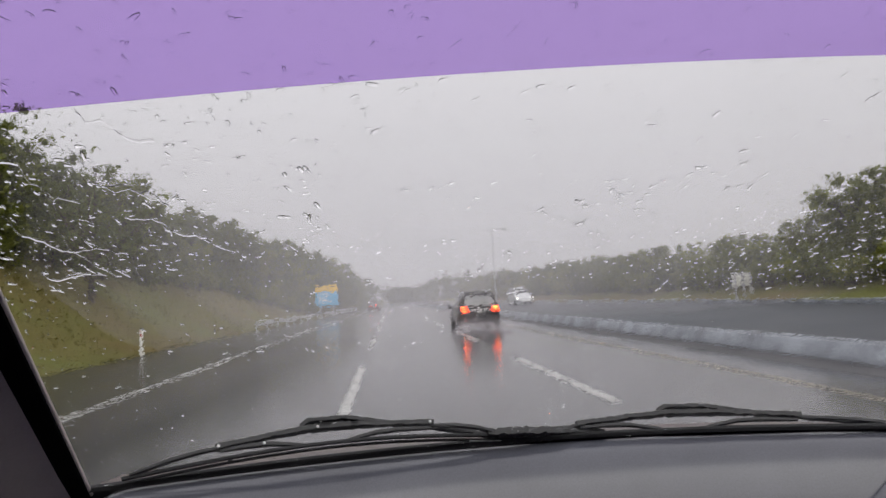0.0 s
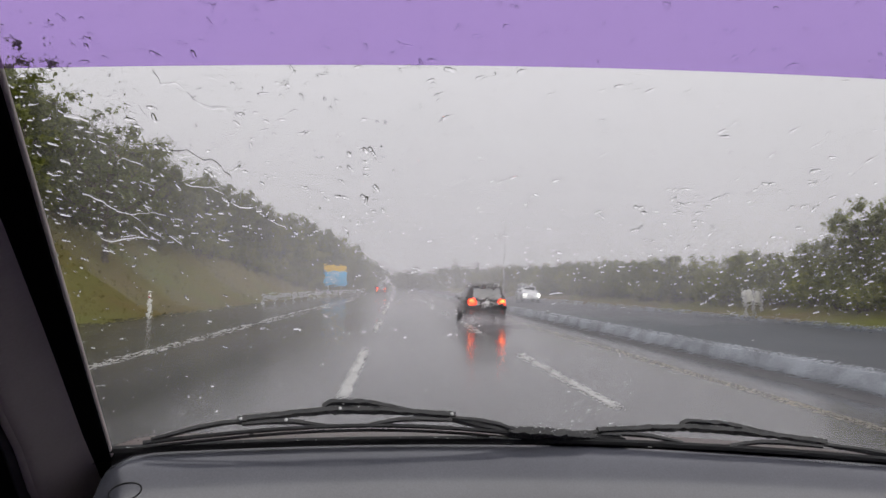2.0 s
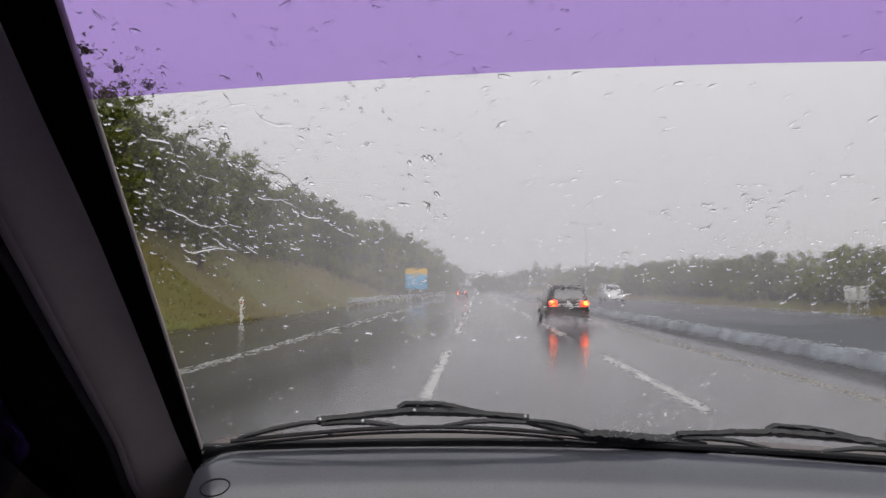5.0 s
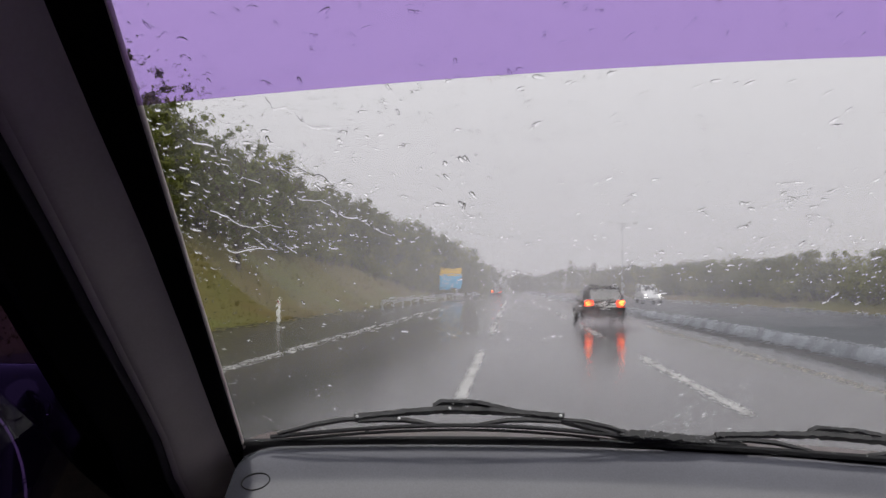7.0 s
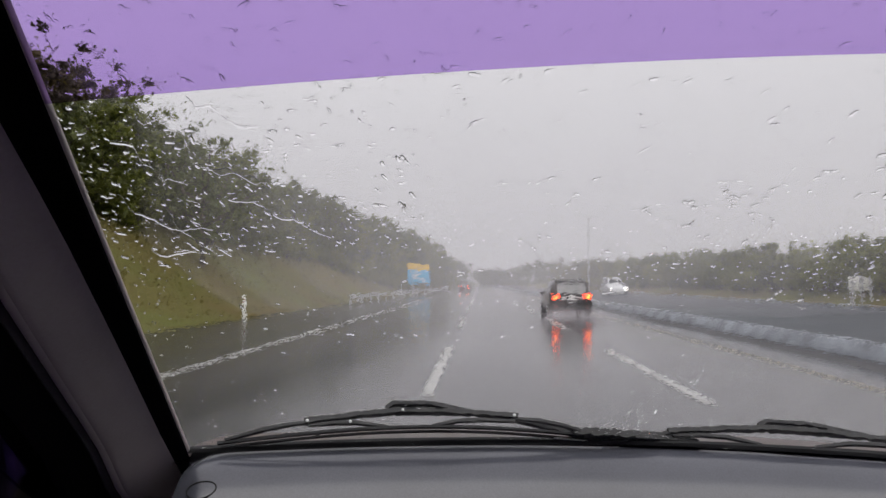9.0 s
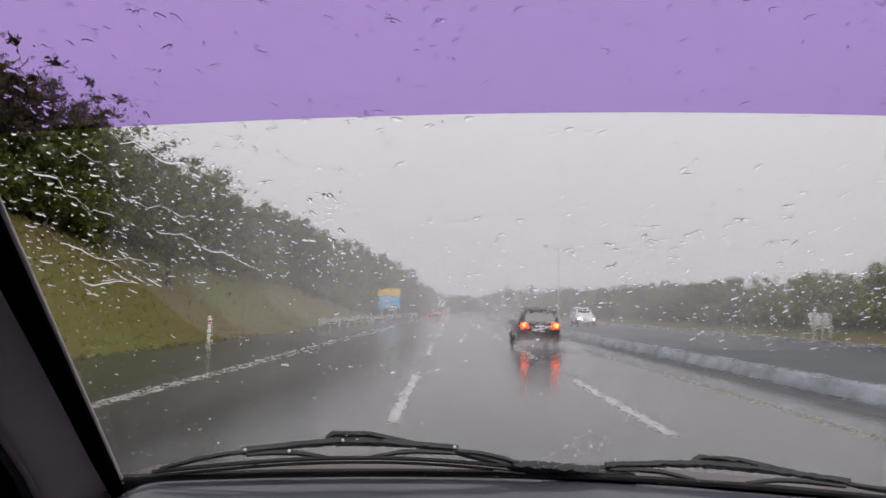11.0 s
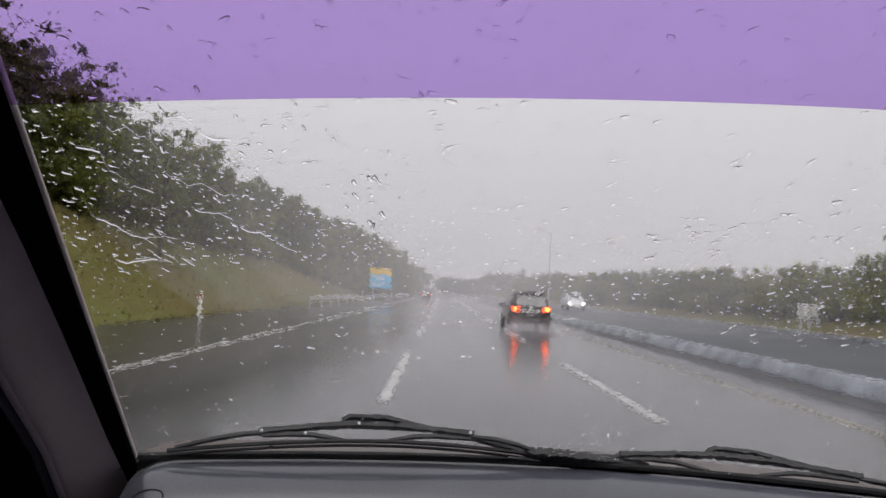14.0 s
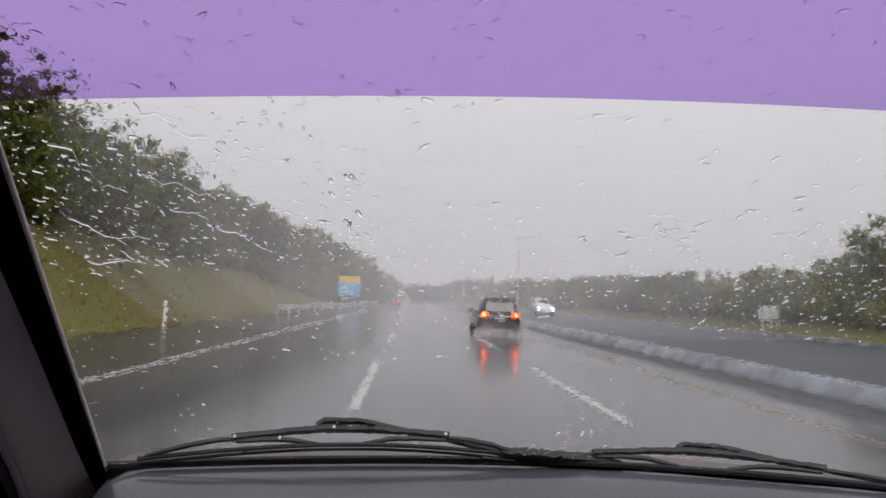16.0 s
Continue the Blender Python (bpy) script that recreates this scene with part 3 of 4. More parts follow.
# dashboard: a level strip beside the glass, then a face that falls towards the seats
bm = bmesh.new()
rows = [(-0.001, -0.016), (0.001, -0.001), (0.005, 0.0025), (0.018, 0.0008), (0.030, -0.0018), (0.040, -0.0055), (0.050, -0.0110), (0.060, -0.0180), (0.072, -0.0275), (0.088, -0.043), (0.115, -0.082), (0.15, -0.14), (0.17, -0.25), (0.18, -0.45)]
us = [-0.99 + (1.98) * i / 60 for i in range(61)]
grid = []
for back, up in rows:
    line = []
    for u in us:
        p = screen(u, 0.0)
        edge = min(1.0, (u + 0.99) / 0.05)
        line.append(bm.verts.new((p.x + 0.02 * (1 - edge) * (back / 0.3), p.y - back, p.z + up - 0.012 * (1 - edge) ** 2)))
    grid.append(line)
for a, b in zip(grid, grid[1:]):
    for i in range(len(us) - 1):
        bm.faces.new((a[i], a[i + 1], b[i + 1], b[i]))
left = [bm.verts.new((g[0].co.x - 0.004, g[0].co.y, g[0].co.z - 0.12)) for g in grid]
for i in range(len(grid) - 1):
    bm.faces.new((grid[i][0], grid[i + 1][0], left[i + 1], left[i]))
bmesh.ops.recalc_face_normals(bm, faces=bm.faces)
dashboard = part("dashboard", bm, DASH, car, "smooth grey plastic dashboard top")


def dash_point(x, back):
    p = screen((x - MID) / HALF_LOW, 0.0)
    for (b0, z0), (b1, z1) in zip(rows, rows[1:]):
        if b0 <= back <= b1:
            return Vector((x, p.y - back, p.z + z0 + (z1 - z0) * (back - b0) / (b1 - b0)))


# round plug cover at the dashboard's end: a raised disc with a dark joint round it
bm = bmesh.new()
circle = [dash_point(-0.272 + 0.0155 * math.cos(math.tau * k / 32), 0.0685 + 0.0090 * math.sin(math.tau * k / 32)) + Vector((0, 0, 0.0004)) for k in range(33)]
tube(bm, circle, 0.0009, 5)
part("cover_joint", bm, RUBBER, dashboard, "thin dark joint of a round plug cover")

# the end of the instrument hood rises from the dashboard
bm = bmesh.new()
rings = []
for k in range(9):
    a = math.pi / 2 * k / 8
    ring = []
    for j in range(36):
        b = math.tau * j / 36
        e = 1.0 if k else 1.12
        ring.append(bm.verts.new((0.742 + 0.160 * e * math.cos(a) * math.copysign(abs(math.cos(b)) ** 0.8, math.cos(b)), 0.735 + 0.070 * e * math.cos(a) * math.sin(b), 1.085 + 0.120 * math.sin(a) - (0.03 if k == 0 else 0))))
    rings.append(ring)
for r0, r1 in zip(rings, rings[1:]):
    for j in range(36):
        bm.faces.new((r0[j], r0[(j + 1) % 36], r1[(j + 1) % 36], r1[j]))
bmesh.ops.remove_doubles(bm, verts=bm.verts, dist=0.0005)
bmesh.ops.recalc_face_normals(bm, faces=bm.faces)
part("instrument_hood", bm, DASH, dashboard, "rounded grey instrument hood")

# outer cowl and bonnet edge below the wipers
bm = bmesh.new()
pts = along_foot(-1.05, 1.05, 40, 0.0)
prof = [(-0.006, -0.010), (-0.05, -0.008), (-0.12, -0.012), (-0.20, -0.020), (-0.27, -0.033), (-0.34, -0.062), (-0.50, -0.14), (-0.64, -0.26), (-0.66, -0.5)]
sweep(bm, pts, prof, lambda i: (BACK, UP, 1), closed=False)
part("cowl", bm, COWL, car, "wet dark red-brown cowl and bonnet edge")


def pillar(side, name):
    """A windscreen pillar: black glass border that widens upwards, grey inner trim, black door seal."""
    low, high = screen(side, -0.40), screen(side, 1.5)
    levels = [-0.40 + 1.9 * k / 18 for k in range(19)]
    pts = [low.lerp(high, k / 18) for k in range(19)]
    border_wide = np.interp(levels, [-0.1, 0.1, 0.5, 0.8, 1.0, 1.5], [0.72, 0.86, 0.87, 0.96, 1.20, 1.5])
    trim_wide = np.interp(levels, [-0.1, 0.15, 0.5, 0.8, 1.5], [1.04, 0.92, 0.89, 0.855, 0.86])

    def run(profile):
        bm = bmesh.new()
        rings = []
        for i, p in enumerate(pts):
            ring = []
            for a, b in profile:
                w = min(1.0, max(0.0, (b - 0.012) / 0.06))
                k = border_wide[i] * (1 - w) + trim_wide[i] * w if a > 0 else 0.8
                ring.append(bm.verts.new(p + Vector((side * a * k, 0, 0)) + BACK * (b * k)))
            rings.append(ring)
        n = len(profile)
        for r0, r1 in zip(rings, rings[1:]):
            for j in range(n):
                bm.faces.new((r0[j], r0[(j + 1) % n], r1[(j + 1) % n], r1[j]))
        bm.faces.new(rings[0][::-1])
        bm.faces.new(rings[-1])
        bmesh.ops.recalc_face_normals(bm, faces=bm.faces)
        return bm

    border = part(name, run([(-0.004, -0.008), (-0.004, 0.004), (0.0, 0.006), (0.013, 0.010), (0.018, 0.012), (0.05, -0.02), (0.02, -0.03)]), BORDER_BLACK, car, "black border between glass and pillar trim")
    part("pillar_trim", run([(0.0165, 0.009), (0.0185, 0.016), (0.022, 0.026), (0.028, 0.042), (0.037, 0.064), (0.042, 0.076), (0.0455, 0.081), (0.048, 0.082), (0.070, 0.078), (0.070, 0.012)]), TRIM, border, "grey moulded plastic pillar trim")
    part("trim_bead", run([(0.0455, 0.0825), (0.0475, 0.0865), (0.0505, 0.088), (0.0525, 0.086), (0.050, 0.080)]), TRIM, border)
    part("trim_flank", run([(0.0515, 0.081), (0.0535, 0.0895), (0.0575, 0.094), (0.060, 0.093), (0.058, 0.080)]), FABRIC, border, "dark textured flank of the pillar trim")
    part("door_seal", run([(0.058, 0.085), (0.062, 0.096), (0.072, 0.114), (0.082, 0.127), (0.092, 0.125), (0.092, 0.05)]), BORDER_BLACK, border, "black rubber door seal")
    # a pale opaque strip imitates the light caught along the glass edge
    part("glass_edge_glint", run([(-0.0062, -0.007), (-0.0062, -0.001), (-0.0050, 0.001), (-0.0036, -0.001), (-0.0036, -0.007)]), TRIM, border, "thin pale strip for light caught on the windscreen glass edge")
    return border


def pillar_skin(side):
    """The outer skin between the pillar's trim and the side window's front edge."""
    inner = [screen(side, v) + Vector((side * 0.072, -0.075, 0)) for v in (-0.4, 0.2, 0.8, 1.5)]
    edge = [Vector((MID + side * 0.81, 0.98, 1.02)), Vector((MID + side * 0.775, 0.70, 1.24)), Vector((MID + side * 0.72, 0.42, 1.50)), Vector((MID + side * 0.655, 0.10, 1.76))]
    bm = bmesh.new()
    rows = [[bm.verts.new(p) for p in (a, a.lerp(b, 0.5) + Vector((side * 0.015, 0.02, 0)), b, b + Vector((0, 0.03, 0.01)), a + Vector((0, 0.05, 0.01)))] for a, b in zip(inner, edge)]
    for r0, r1 in zip(rows, rows[1:]):
        for j in range(5):
            bm.faces.new((r0[j], r0[(j + 1) % 5], r1[(j + 1) % 5], r1[j]))
    bm.faces.new(rows[0][::-1])
    bm.faces.new(rows[-1])
    bmesh.ops.recalc_face_normals(bm, faces=bm.faces)
    part("pillar_skin", bm, BORDER_BLACK, car, "matt black outer pillar skin")


pillar_skin(-1)
pillar_skin(1)
pillar(-1, "windscreen_pillar")
pillar(1, "windscreen_pillar")

# doors, side glass, roof and rear close the cabin
def wall_piece(name, corners, mat, label="", thick=0.02):
    bm = bmesh.new()
    vs = [bm.verts.new(c) for c in corners]
    f = bm.faces.new(vs)
    bm.normal_update()
    n = f.normal.copy()
    ext = bmesh.ops.extrude_face_region(bm, geom=[f])["geom"]
    bmesh.ops.translate(bm, vec=n * thick, verts=[g for g in ext if isinstance(g, bmesh.types.BMVert)])
    bmesh.ops.recalc_face_normals(bm, faces=bm.faces)
    return part(name, bm, mat, car, label, smooth=False)


for side in (-1, 1):
    x0, x1 = MID + side * 0.80, MID + side * 0.66
    wall_piece("door_panel", [(x0, 0.95, 0.5), (x0, -1.6, 0.5), (x0, -1.6, 1.12), (x0, 0.95, 1.12)], FABRIC, "dark door panel")
    pane = raw("side_window", [(x0, 0.95, 1.12), (x0, -1.0, 1.12), (x1, -1.0, 1.72), (x1, 0.15, 1.72)], [(0, 1, 2, 3)], SIDE_FILM, car)
    tagged(pane, "dark purple tinted side window")
    wall_piece("roof_side", [(x0, -1.0, 1.12), (x0, -1.6, 1.12), (x1, -1.6, 1.72), (x1, -1.0, 1.72)], FABRIC)
    wall_piece("roof_rail", [(x1, 0.16, 1.72), (x1, -1.6, 1.72), (x1 - side * 0.06, -1.6, 1.80), (x1 - side * 0.1, 0.16, 1.80)], FABRIC)
wall_piece("headliner", [(MID - 0.62, 0.22, 1.80), (MID + 0.62, 0.22, 1.80), (MID + 0.62, -1.6, 1.80), (MID - 0.62, -1.6, 1.80)], FABRIC, "dark fabric headliner")
wall_piece("roof_panel", [(MID - 0.64, 0.24, 1.826), (MID + 0.64, 0.24, 1.826), (MID + 0.64, -1.62, 1.826), (MID - 0.64, -1.62, 1.826)], COWL, "wet dark red-brown roof")
wall_piece("rear_panel", [(MID - 0.8, -1.6, 0.5), (MID + 0.8, -1.6, 0.5), (MID + 0.66, -1.6, 1.8), (MID - 0.66, -1.6, 1.8)], FABRIC)
wall_piece("cabin_floor", [(MID - 0.8, -1.6, 0.5), (MID + 0.8, -1.6, 0.5), (MID + 0.8, 0.95, 0.5), (MID - 0.8, 0.95, 0.5)], FABRIC)

# lower body and wheels, so that the car stands on the road
for side in (-1, 1):
    x = MID + side * 0.82
    wall_piece("body_side", [(x, 1.55, 0.24), (x, -1.6, 0.24), (x, -1.6, 1.10), (x, 1.0, 1.10), (x, 1.55, 0.95)], COWL)
    for y in (1.15, -1.1):
        bm = bmesh.new()
        bmesh.ops.create_cone(bm, cap_ends=True, segments=28, radius1=0.30, radius2=0.30, depth=0.19)
        bmesh.ops.transform(bm, matrix=Matrix.Translation((MID + side * 0.74, y, 0.30)) @ Matrix.Rotation(radians(90), 4, "Y"), verts=bm.verts)
        part("wheel", bm, RUBBER, car)
wall_piece("front_panel", [(MID - 0.82, 1.58, 0.24), (MID + 0.82, 1.58, 0.24), (MID + 0.82, 1.58, 0.92), (MID - 0.82, 1.58, 0.92)], COWL)

# door mirror outside the tinted side window
bm = bmesh.new()
box(bm, (0.27, 0.12, 0.26), (-0.715, 0.86, 1.19), 0.05, seg=4)
mirror = part("door_mirror", bm, CAR_BLACK, car, "dark rounded door mirror with raindrops")
bm = bmesh.new()
tube(bm, [(-0.84 + 0.255 * math.sin(radians(a)) ** 0.75, 0.797, 1.11 + 0.204 * max(0.0, math.cos(radians(a))) ** 0.75) for a in range(0, 91, 5)], 0.0016, 6)
part("mirror_rim", bm, TRIM, mirror)
bm = bmesh.new()
box(bm, (0.12, 0.05, 0.05), (-0.53, 0.87, 1.10), 0.015)
part("mirror_arm", bm, RUBBER, mirror)


# ---- wipers, parked ----
def rivet(at, normal, radius, parent):
    bm = bmesh.new()
    bmesh.ops.create_uvsphere(bm, u_segments=10, v_segments=6, radius=radius)
    q = normal.to_track_quat("Z", "Y").to_matrix().to_4x4()
    bmesh.ops.transform(bm, matrix=Matrix.Translation(at) @ q @ Matrix.Diagonal((1, 1, 0.55, 1)), verts=bm.verts)
    part("rivet", bm, CHROME, parent, "bright steel rivet")


def flat_bar(bm, pts, widths, thick):
    """A flat bar along points on the glass: width along the glass's slope, thickness off it."""
    def frame_of(i):
        d = (pts[min(i + 1, len(pts) - 1)] - pts[max(i - 1, 0)]).normalized()
        up = screen_normal(0.0)
        e1 = up.cross(d).normalized()
        return e1, d.cross(e1).normalized(), widths[i]
    k = thick
    sweep(bm, pts, [(-0.5, -k), (-0.5, k * 0.6), (-0.32, k), (0.32, k), (0.5, k * 0.6), (0.5, -k)], frame_of)


def drop(verts, faces, at, n, along, length, width, height, r):
    """One bead of water: a rounded dome with an uneven outline on a flat foot, standing on the glass."""
    side = n.cross(along).normalized()
    k0, ring = len(verts), 10
    wob = [1 + r.uniform(-0.2, 0.2) for _ in range(ring)]
    for s, h in ((1.0, 0.0), (1.0, 0.0), (0.90, 0.48), (0.56, 0.85)):
        for k in range(ring):
            a = math.tau * k / ring
            tail = 1.0 + 0.35 * math.cos(a)
            verts.append(at + along * (math.cos(a) * length * s * wob[k] * tail) + side * (math.sin(a) * width * s * wob[k]) + n * (height * h))
    verts.append(at + n * height)
    top = len(verts) - 1
    for k in range(ring):
        j = (k + 1) % ring
        for level in (1, 2):
            p = k0 + level * ring
            faces.append((p + k, p + j, p + ring + j, p + ring + k))
        faces.append((k0 + 3 * ring + k, k0 + 3 * ring + j, top))
    faces.append(tuple(k0 + k for k in range(ring))[::-1])


def beaded(bm, seed, amount):
    """Rain clinging to a bar: its long edges swell unevenly."""
    wet = random.Random(seed)
    long_edges = [e for e in bm.edges if e.calc_length() > 0.02]
    bmesh.ops.subdivide_edges(bm, edges=long_edges, cuts=9, use_grid_fill=True)
    for p in bm.verts:
        p.co += Vector((wet.gauss(0, 0.5), wet.gauss(0, 0.4), wet.gauss(0.35, 1.0))) * amount


def wiper(x0, x1, pivot_x, foot, arch, level, bridge):
    """One wiper: arm from its pivot, main bridge, four claws, rubber blade, rivets. foot, arch: the blade's run on the glass; level: the bridge's;
    bridge: where along the blade it begins, bears the arm and ends."""
    span = x1 - x0

    def lie(f):
        return float(np.interp(f, (0, 0.225, 0.5, 0.80, 1), (0, *bridge, 1)))

    def blade_v(f):
        return foot + arch * math.sin(math.pi * f)

    def spot(f, rise, off):
        """On the bridge's level at rise 1, on the blade's line at rise 0."""
        f = lie(f)
        return at_x(x0 + span * f, blade_v(f) + (level - blade_v(f)) * rise, off)

    bm = bmesh.new()
    arm_pts = [at_x(pivot_x, -0.015, 0.010), at_x(pivot_x - 0.05, 0.010, 0.014), at_x(x0 + span * lie(0.98), level * 0.30, 0.010), at_x(x0 + span * lie(0.82), level * 0.74, 0.018), at_x(x0 + span * lie(0.64), level, 0.031), at_x(x0 + span * lie(0.56), level * 1.06, 0.038), at_x(x0 + span * lie(0.46), level * 1.06, 0.039), at_x(x0 + span * lie(0.44), level, 0.034)]
    flat_bar(bm, arm_pts, [0.030, 0.022, 0.011, 0.009, 0.009, 0.013, 0.013, 0.010], 0.26)
    beaded(bm, 5, 0.0005 if pivot_x < 0.5 else 0.0007)
    arm = part("wiper_arm", bm, WIPER_BLACK, car, "wet black wiper arm parked at the foot of the glass")
    bm = bmesh.new()
    prof = [(0.225, 1, 0.019), (0.30, 1, 0.023), (0.38, 1, 0.027), (0.46, 1, 0.030), (0.55, 1, 0.030), (0.64, 1, 0.027), (0.72, 1, 0.024), (0.80, 1, 0.021)]
    flat_bar(bm, [spot(*p) for p in prof], [0.012, 0.010, 0.010, 0.012, 0.012, 0.010, 0.010, 0.011], 0.34)
    beaded(bm, 6, 0.0005 if pivot_x < 0.5 else 0.0007)
    part("bridge", bm, WIPER_BLACK, arm, "black wiper bridge beaded with rain")
    for pts in ([(0.02, 0.1, 0.007), (0.12, 0.6, 0.013), (0.19, 0.9, 0.017), (0.25, 1, 0.018)], [(0.235, 0.9, 0.014), (0.30, 0.9, 0.016), (0.36, 0.8, 0.015), (0.44, 0.2, 0.007)],
                [(0.56, 0.2, 0.007), (0.64, 0.8, 0.015), (0.70, 0.9, 0.016), (0.79, 0.9, 0.014)], [(0.78, 1, 0.018), (0.86, 0.8, 0.016), (0.93, 0.5, 0.012), (0.99, 0.1, 0.007)]):
        bm = bmesh.new()
        flat_bar(bm, [spot(*p) for p in pts], [0.005, 0.007, 0.007, 0.005], 0.36)
        part("claw", bm, WIPER_BLACK, arm)
    n = 16
    for name, drop_v, off, w, label in (("blade", 0.0, 0.005, 0.0055, "black rubber wiper blade"), ("blade_lip", -0.016, 0.003, 0.004, "")):
        bm = bmesh.new()
        flat_bar(bm, [at_x(x0 + span * k / n, blade_v(k / n) + drop_v, off) for k in range(n + 1)], [w] * (n + 1), 0.36)
        part(name, bm, RUBBER, arm, label)
    for f0, f1 in (((0.90, 1.0),) if pivot_x < 0.5 else ((0.0, 0.07),)):
        bm = bmesh.new()
        flat_bar(bm, [at_x(x0 + span * f, blade_v(f) - 0.020, 0.004) + Vector((0, -0.003, 0)) for f in (f0, (f0 + f1) / 2, f1)], [0.003] * 3, 0.4)
        part("end_clip", bm, CHROME, arm, "bright metal end clip")
    for f, rise, off in () if pivot_x > 0.5 else ((0.235, 1, 0.019), (0.345, 0.85, 0.0155), (0.485, 1, 0.030), (0.495, 1.06, 0.038), (0.79, 1, 0.021)):
        rivet(spot(f, rise, off) + Vector((0, -0.0062, 0.0030)), Vector((0, -1, 0.25)), 0.0021, arm)
    return arm


wiper(-0.272, 0.208, 0.36, 0.042, 0.046, 0.080, (0.225, 0.5, 0.80))
wiper(0.290, 0.80, 0.97, 0.007, 0.016, 0.025, (0.06, 0.37, 0.70))

# the low spindle cover between the two blades, thick with clinging rain
bm = bmesh.new()
flat_bar(bm, [at_x(x, v, 0.008) for x, v in ((0.185, 0.040), (0.215, 0.036), (0.25, 0.030), (0.285, 0.024), (0.315, 0.018))], [0.022, 0.027, 0.027, 0.025, 0.012], 0.22)
beaded(bm, 9, 0.0010)
part("spindle_cover", bm, WIPER_BLACK, car, "wet black spindle cover beaded with rain")

# ---- rain on the glass ----
def screen_dirs(u):
    across = (screen(u + 0.02, 0.5) - screen(u - 0.02, 0.5)).normalized()
    up = (screen(u, 0.6) - screen(u, 0.4)).normalized()
    return across, up, screen_normal(u)


def rain(name, count, seed, size, where, label, stretch=1.0, low=1.0, foot=0.03):
    r = random.Random(seed)
    verts, faces = [], []
    done = 0
    while done < count:
        u, v = r.uniform(-1, 1), r.uniform(foot, 1.48)
        if r.random() > where(u, v):
            continue
        done += 1
        across, up, n = screen_dirs(u)
        tilt = r.gauss(0.35 if u > -0.55 else -0.45, 0.5)
        along = (across * math.cos(tilt) + up * math.sin(tilt)).normalized()
        s = size * math.exp(max(-0.9, min(0.75, r.gauss(0, 0.45))))
        s *= 0.68 if v < 0.42 else 1.0
        at = screen(u, v, 0.0006)
        pieces = 1 if r.random() < 0.84 else 2
        for k in range(pieces):
            drop(verts, faces, at, n, along, s * r.uniform(0.8, 1.5) * stretch, s * r.uniform(0.38, 0.72), s * r.uniform(0.33, 0.52) * low, r)
            tilt += r.gauss(0, 0.6)
            at = at + along * s * r.uniform(1.5, 2.2)
            along = (across * math.cos(tilt) + up * math.sin(tilt)).normalized()
    ob = raw(name, verts, faces, WATER)
    return tagged(ob, label, "water", kind="stuff")


def big_drops(u, v):
    """More towards the pillar and above the road's line; next to none where the wipers sweep low."""
    if u < -0.4 and v < 0.7:
        return 0.10
    side = 1.0 if u < -0.5 else 0.8
    return side * (1.0 if v > 0.62 else 0.75 if v > 0.54 and u > 0 else 0.32 if v > 0.52 else 0.02)


def fine_drops(u, v):
    if u < -0.45:
        return 0.85 if 0.72 < v < 1.0 else 0.45 if v >= 1.0 else 0.13 if v > 0.45 else 0.2 if u < -0.88 else 0.015
    if u > 0.05 and 0.56 < v < 0.74:
        return 1.0
    return (0.22 if v > 0.6 else 0.015) * (0.7 if v > 1.0 else 1.0)


rain("raindrops", 2100, 3, 0.00122, big_drops, "clear raindrops scattered over the windscreen", stretch=1.3, low=1.3)
rain("fine_raindrops", 4300, 4, 0.00084, fine_drops, "fine rain beads on the windscreen glass", low=1.35)

rain("arm_raindrops", 440, 12, 0.0013, lambda u, v: 1.0 if v < 0.075 and -0.24 < u < 0.02 else 0.5 if v < 0.045 else 0.0, "rain beads gathered at the foot of the glass", foot=0.004)


def fan_drops(u, v):
    """A fan of beads left above the spindle where the sweeps of the two blades meet."""
    away = abs(u + 0.20 - 0.55 * v)
    return (1.0 if v < 0.2 else 0.4) if v > 0.07 and v < 0.36 and away < 0.035 + 0.10 * v else 0.0


rain("fan_raindrops", 190, 14, 0.00085, fan_drops, "fan of small rain beads above the wiper spindle", stretch=1.3, low=1.1)


def rivulets():
    r = random.Random(8)
    verts, faces = [], []
    for k in range(11):
        u, v = r.uniform(-0.98, -0.80), 0.72 + 0.30 * k / 11
        n = r.randint(9, 28)
        heading, pts = r.uniform(-0.9, -0.5), []
        for i in range(n):
            pts.append((u, v))
            heading = -0.62 + 0.6 * (heading + 0.62) + r.gauss(0, 0.45)
            u += 0.0075 * math.cos(heading)
            v += 0.010 * math.sin(heading)
            if v < 0.71:
                break
        base, w, n = len(verts), 0.0008, len(pts)
        for i, (u, v) in enumerate(pts):
            across, up, nn = screen_dirs(u)
            w = max(0.0004, min(0.0016, w * math.exp(r.gauss(0, 0.4))))
            p = screen(u, v, 0.0006)
            verts.extend([p - up * w, p - up * w * 0.5 + nn * w * 0.6, p + up * w * 0.5 + nn * w * 0.6, p + up * w])
        for i in range(n - 1):
            a = base + 4 * i
            for j in range(3):
                faces.append((a + j, a + 4 + j, a + 5 + j, a + j + 1))
            faces.append((a + 3, a + 7, a + 4, a))
        faces.append((base, base + 1, base + 2, base + 3))
        e = base + 4 * (n - 1)
        faces.append((e + 3, e + 2, e + 1, e))
    data = bmesh.new()
    for p in verts:
        data.verts.new(p)
    data.verts.ensure_lookup_table()
    for f in faces:
        data.faces.new([data.verts[k] for k in f])
    bmesh.ops.recalc_face_normals(data, faces=data.faces)
    ob = put_mesh("rivulets", data, WATER)
    tagged(ob, "thin winding trails of rainwater on the glass", "water", kind="stuff")


rivulets()

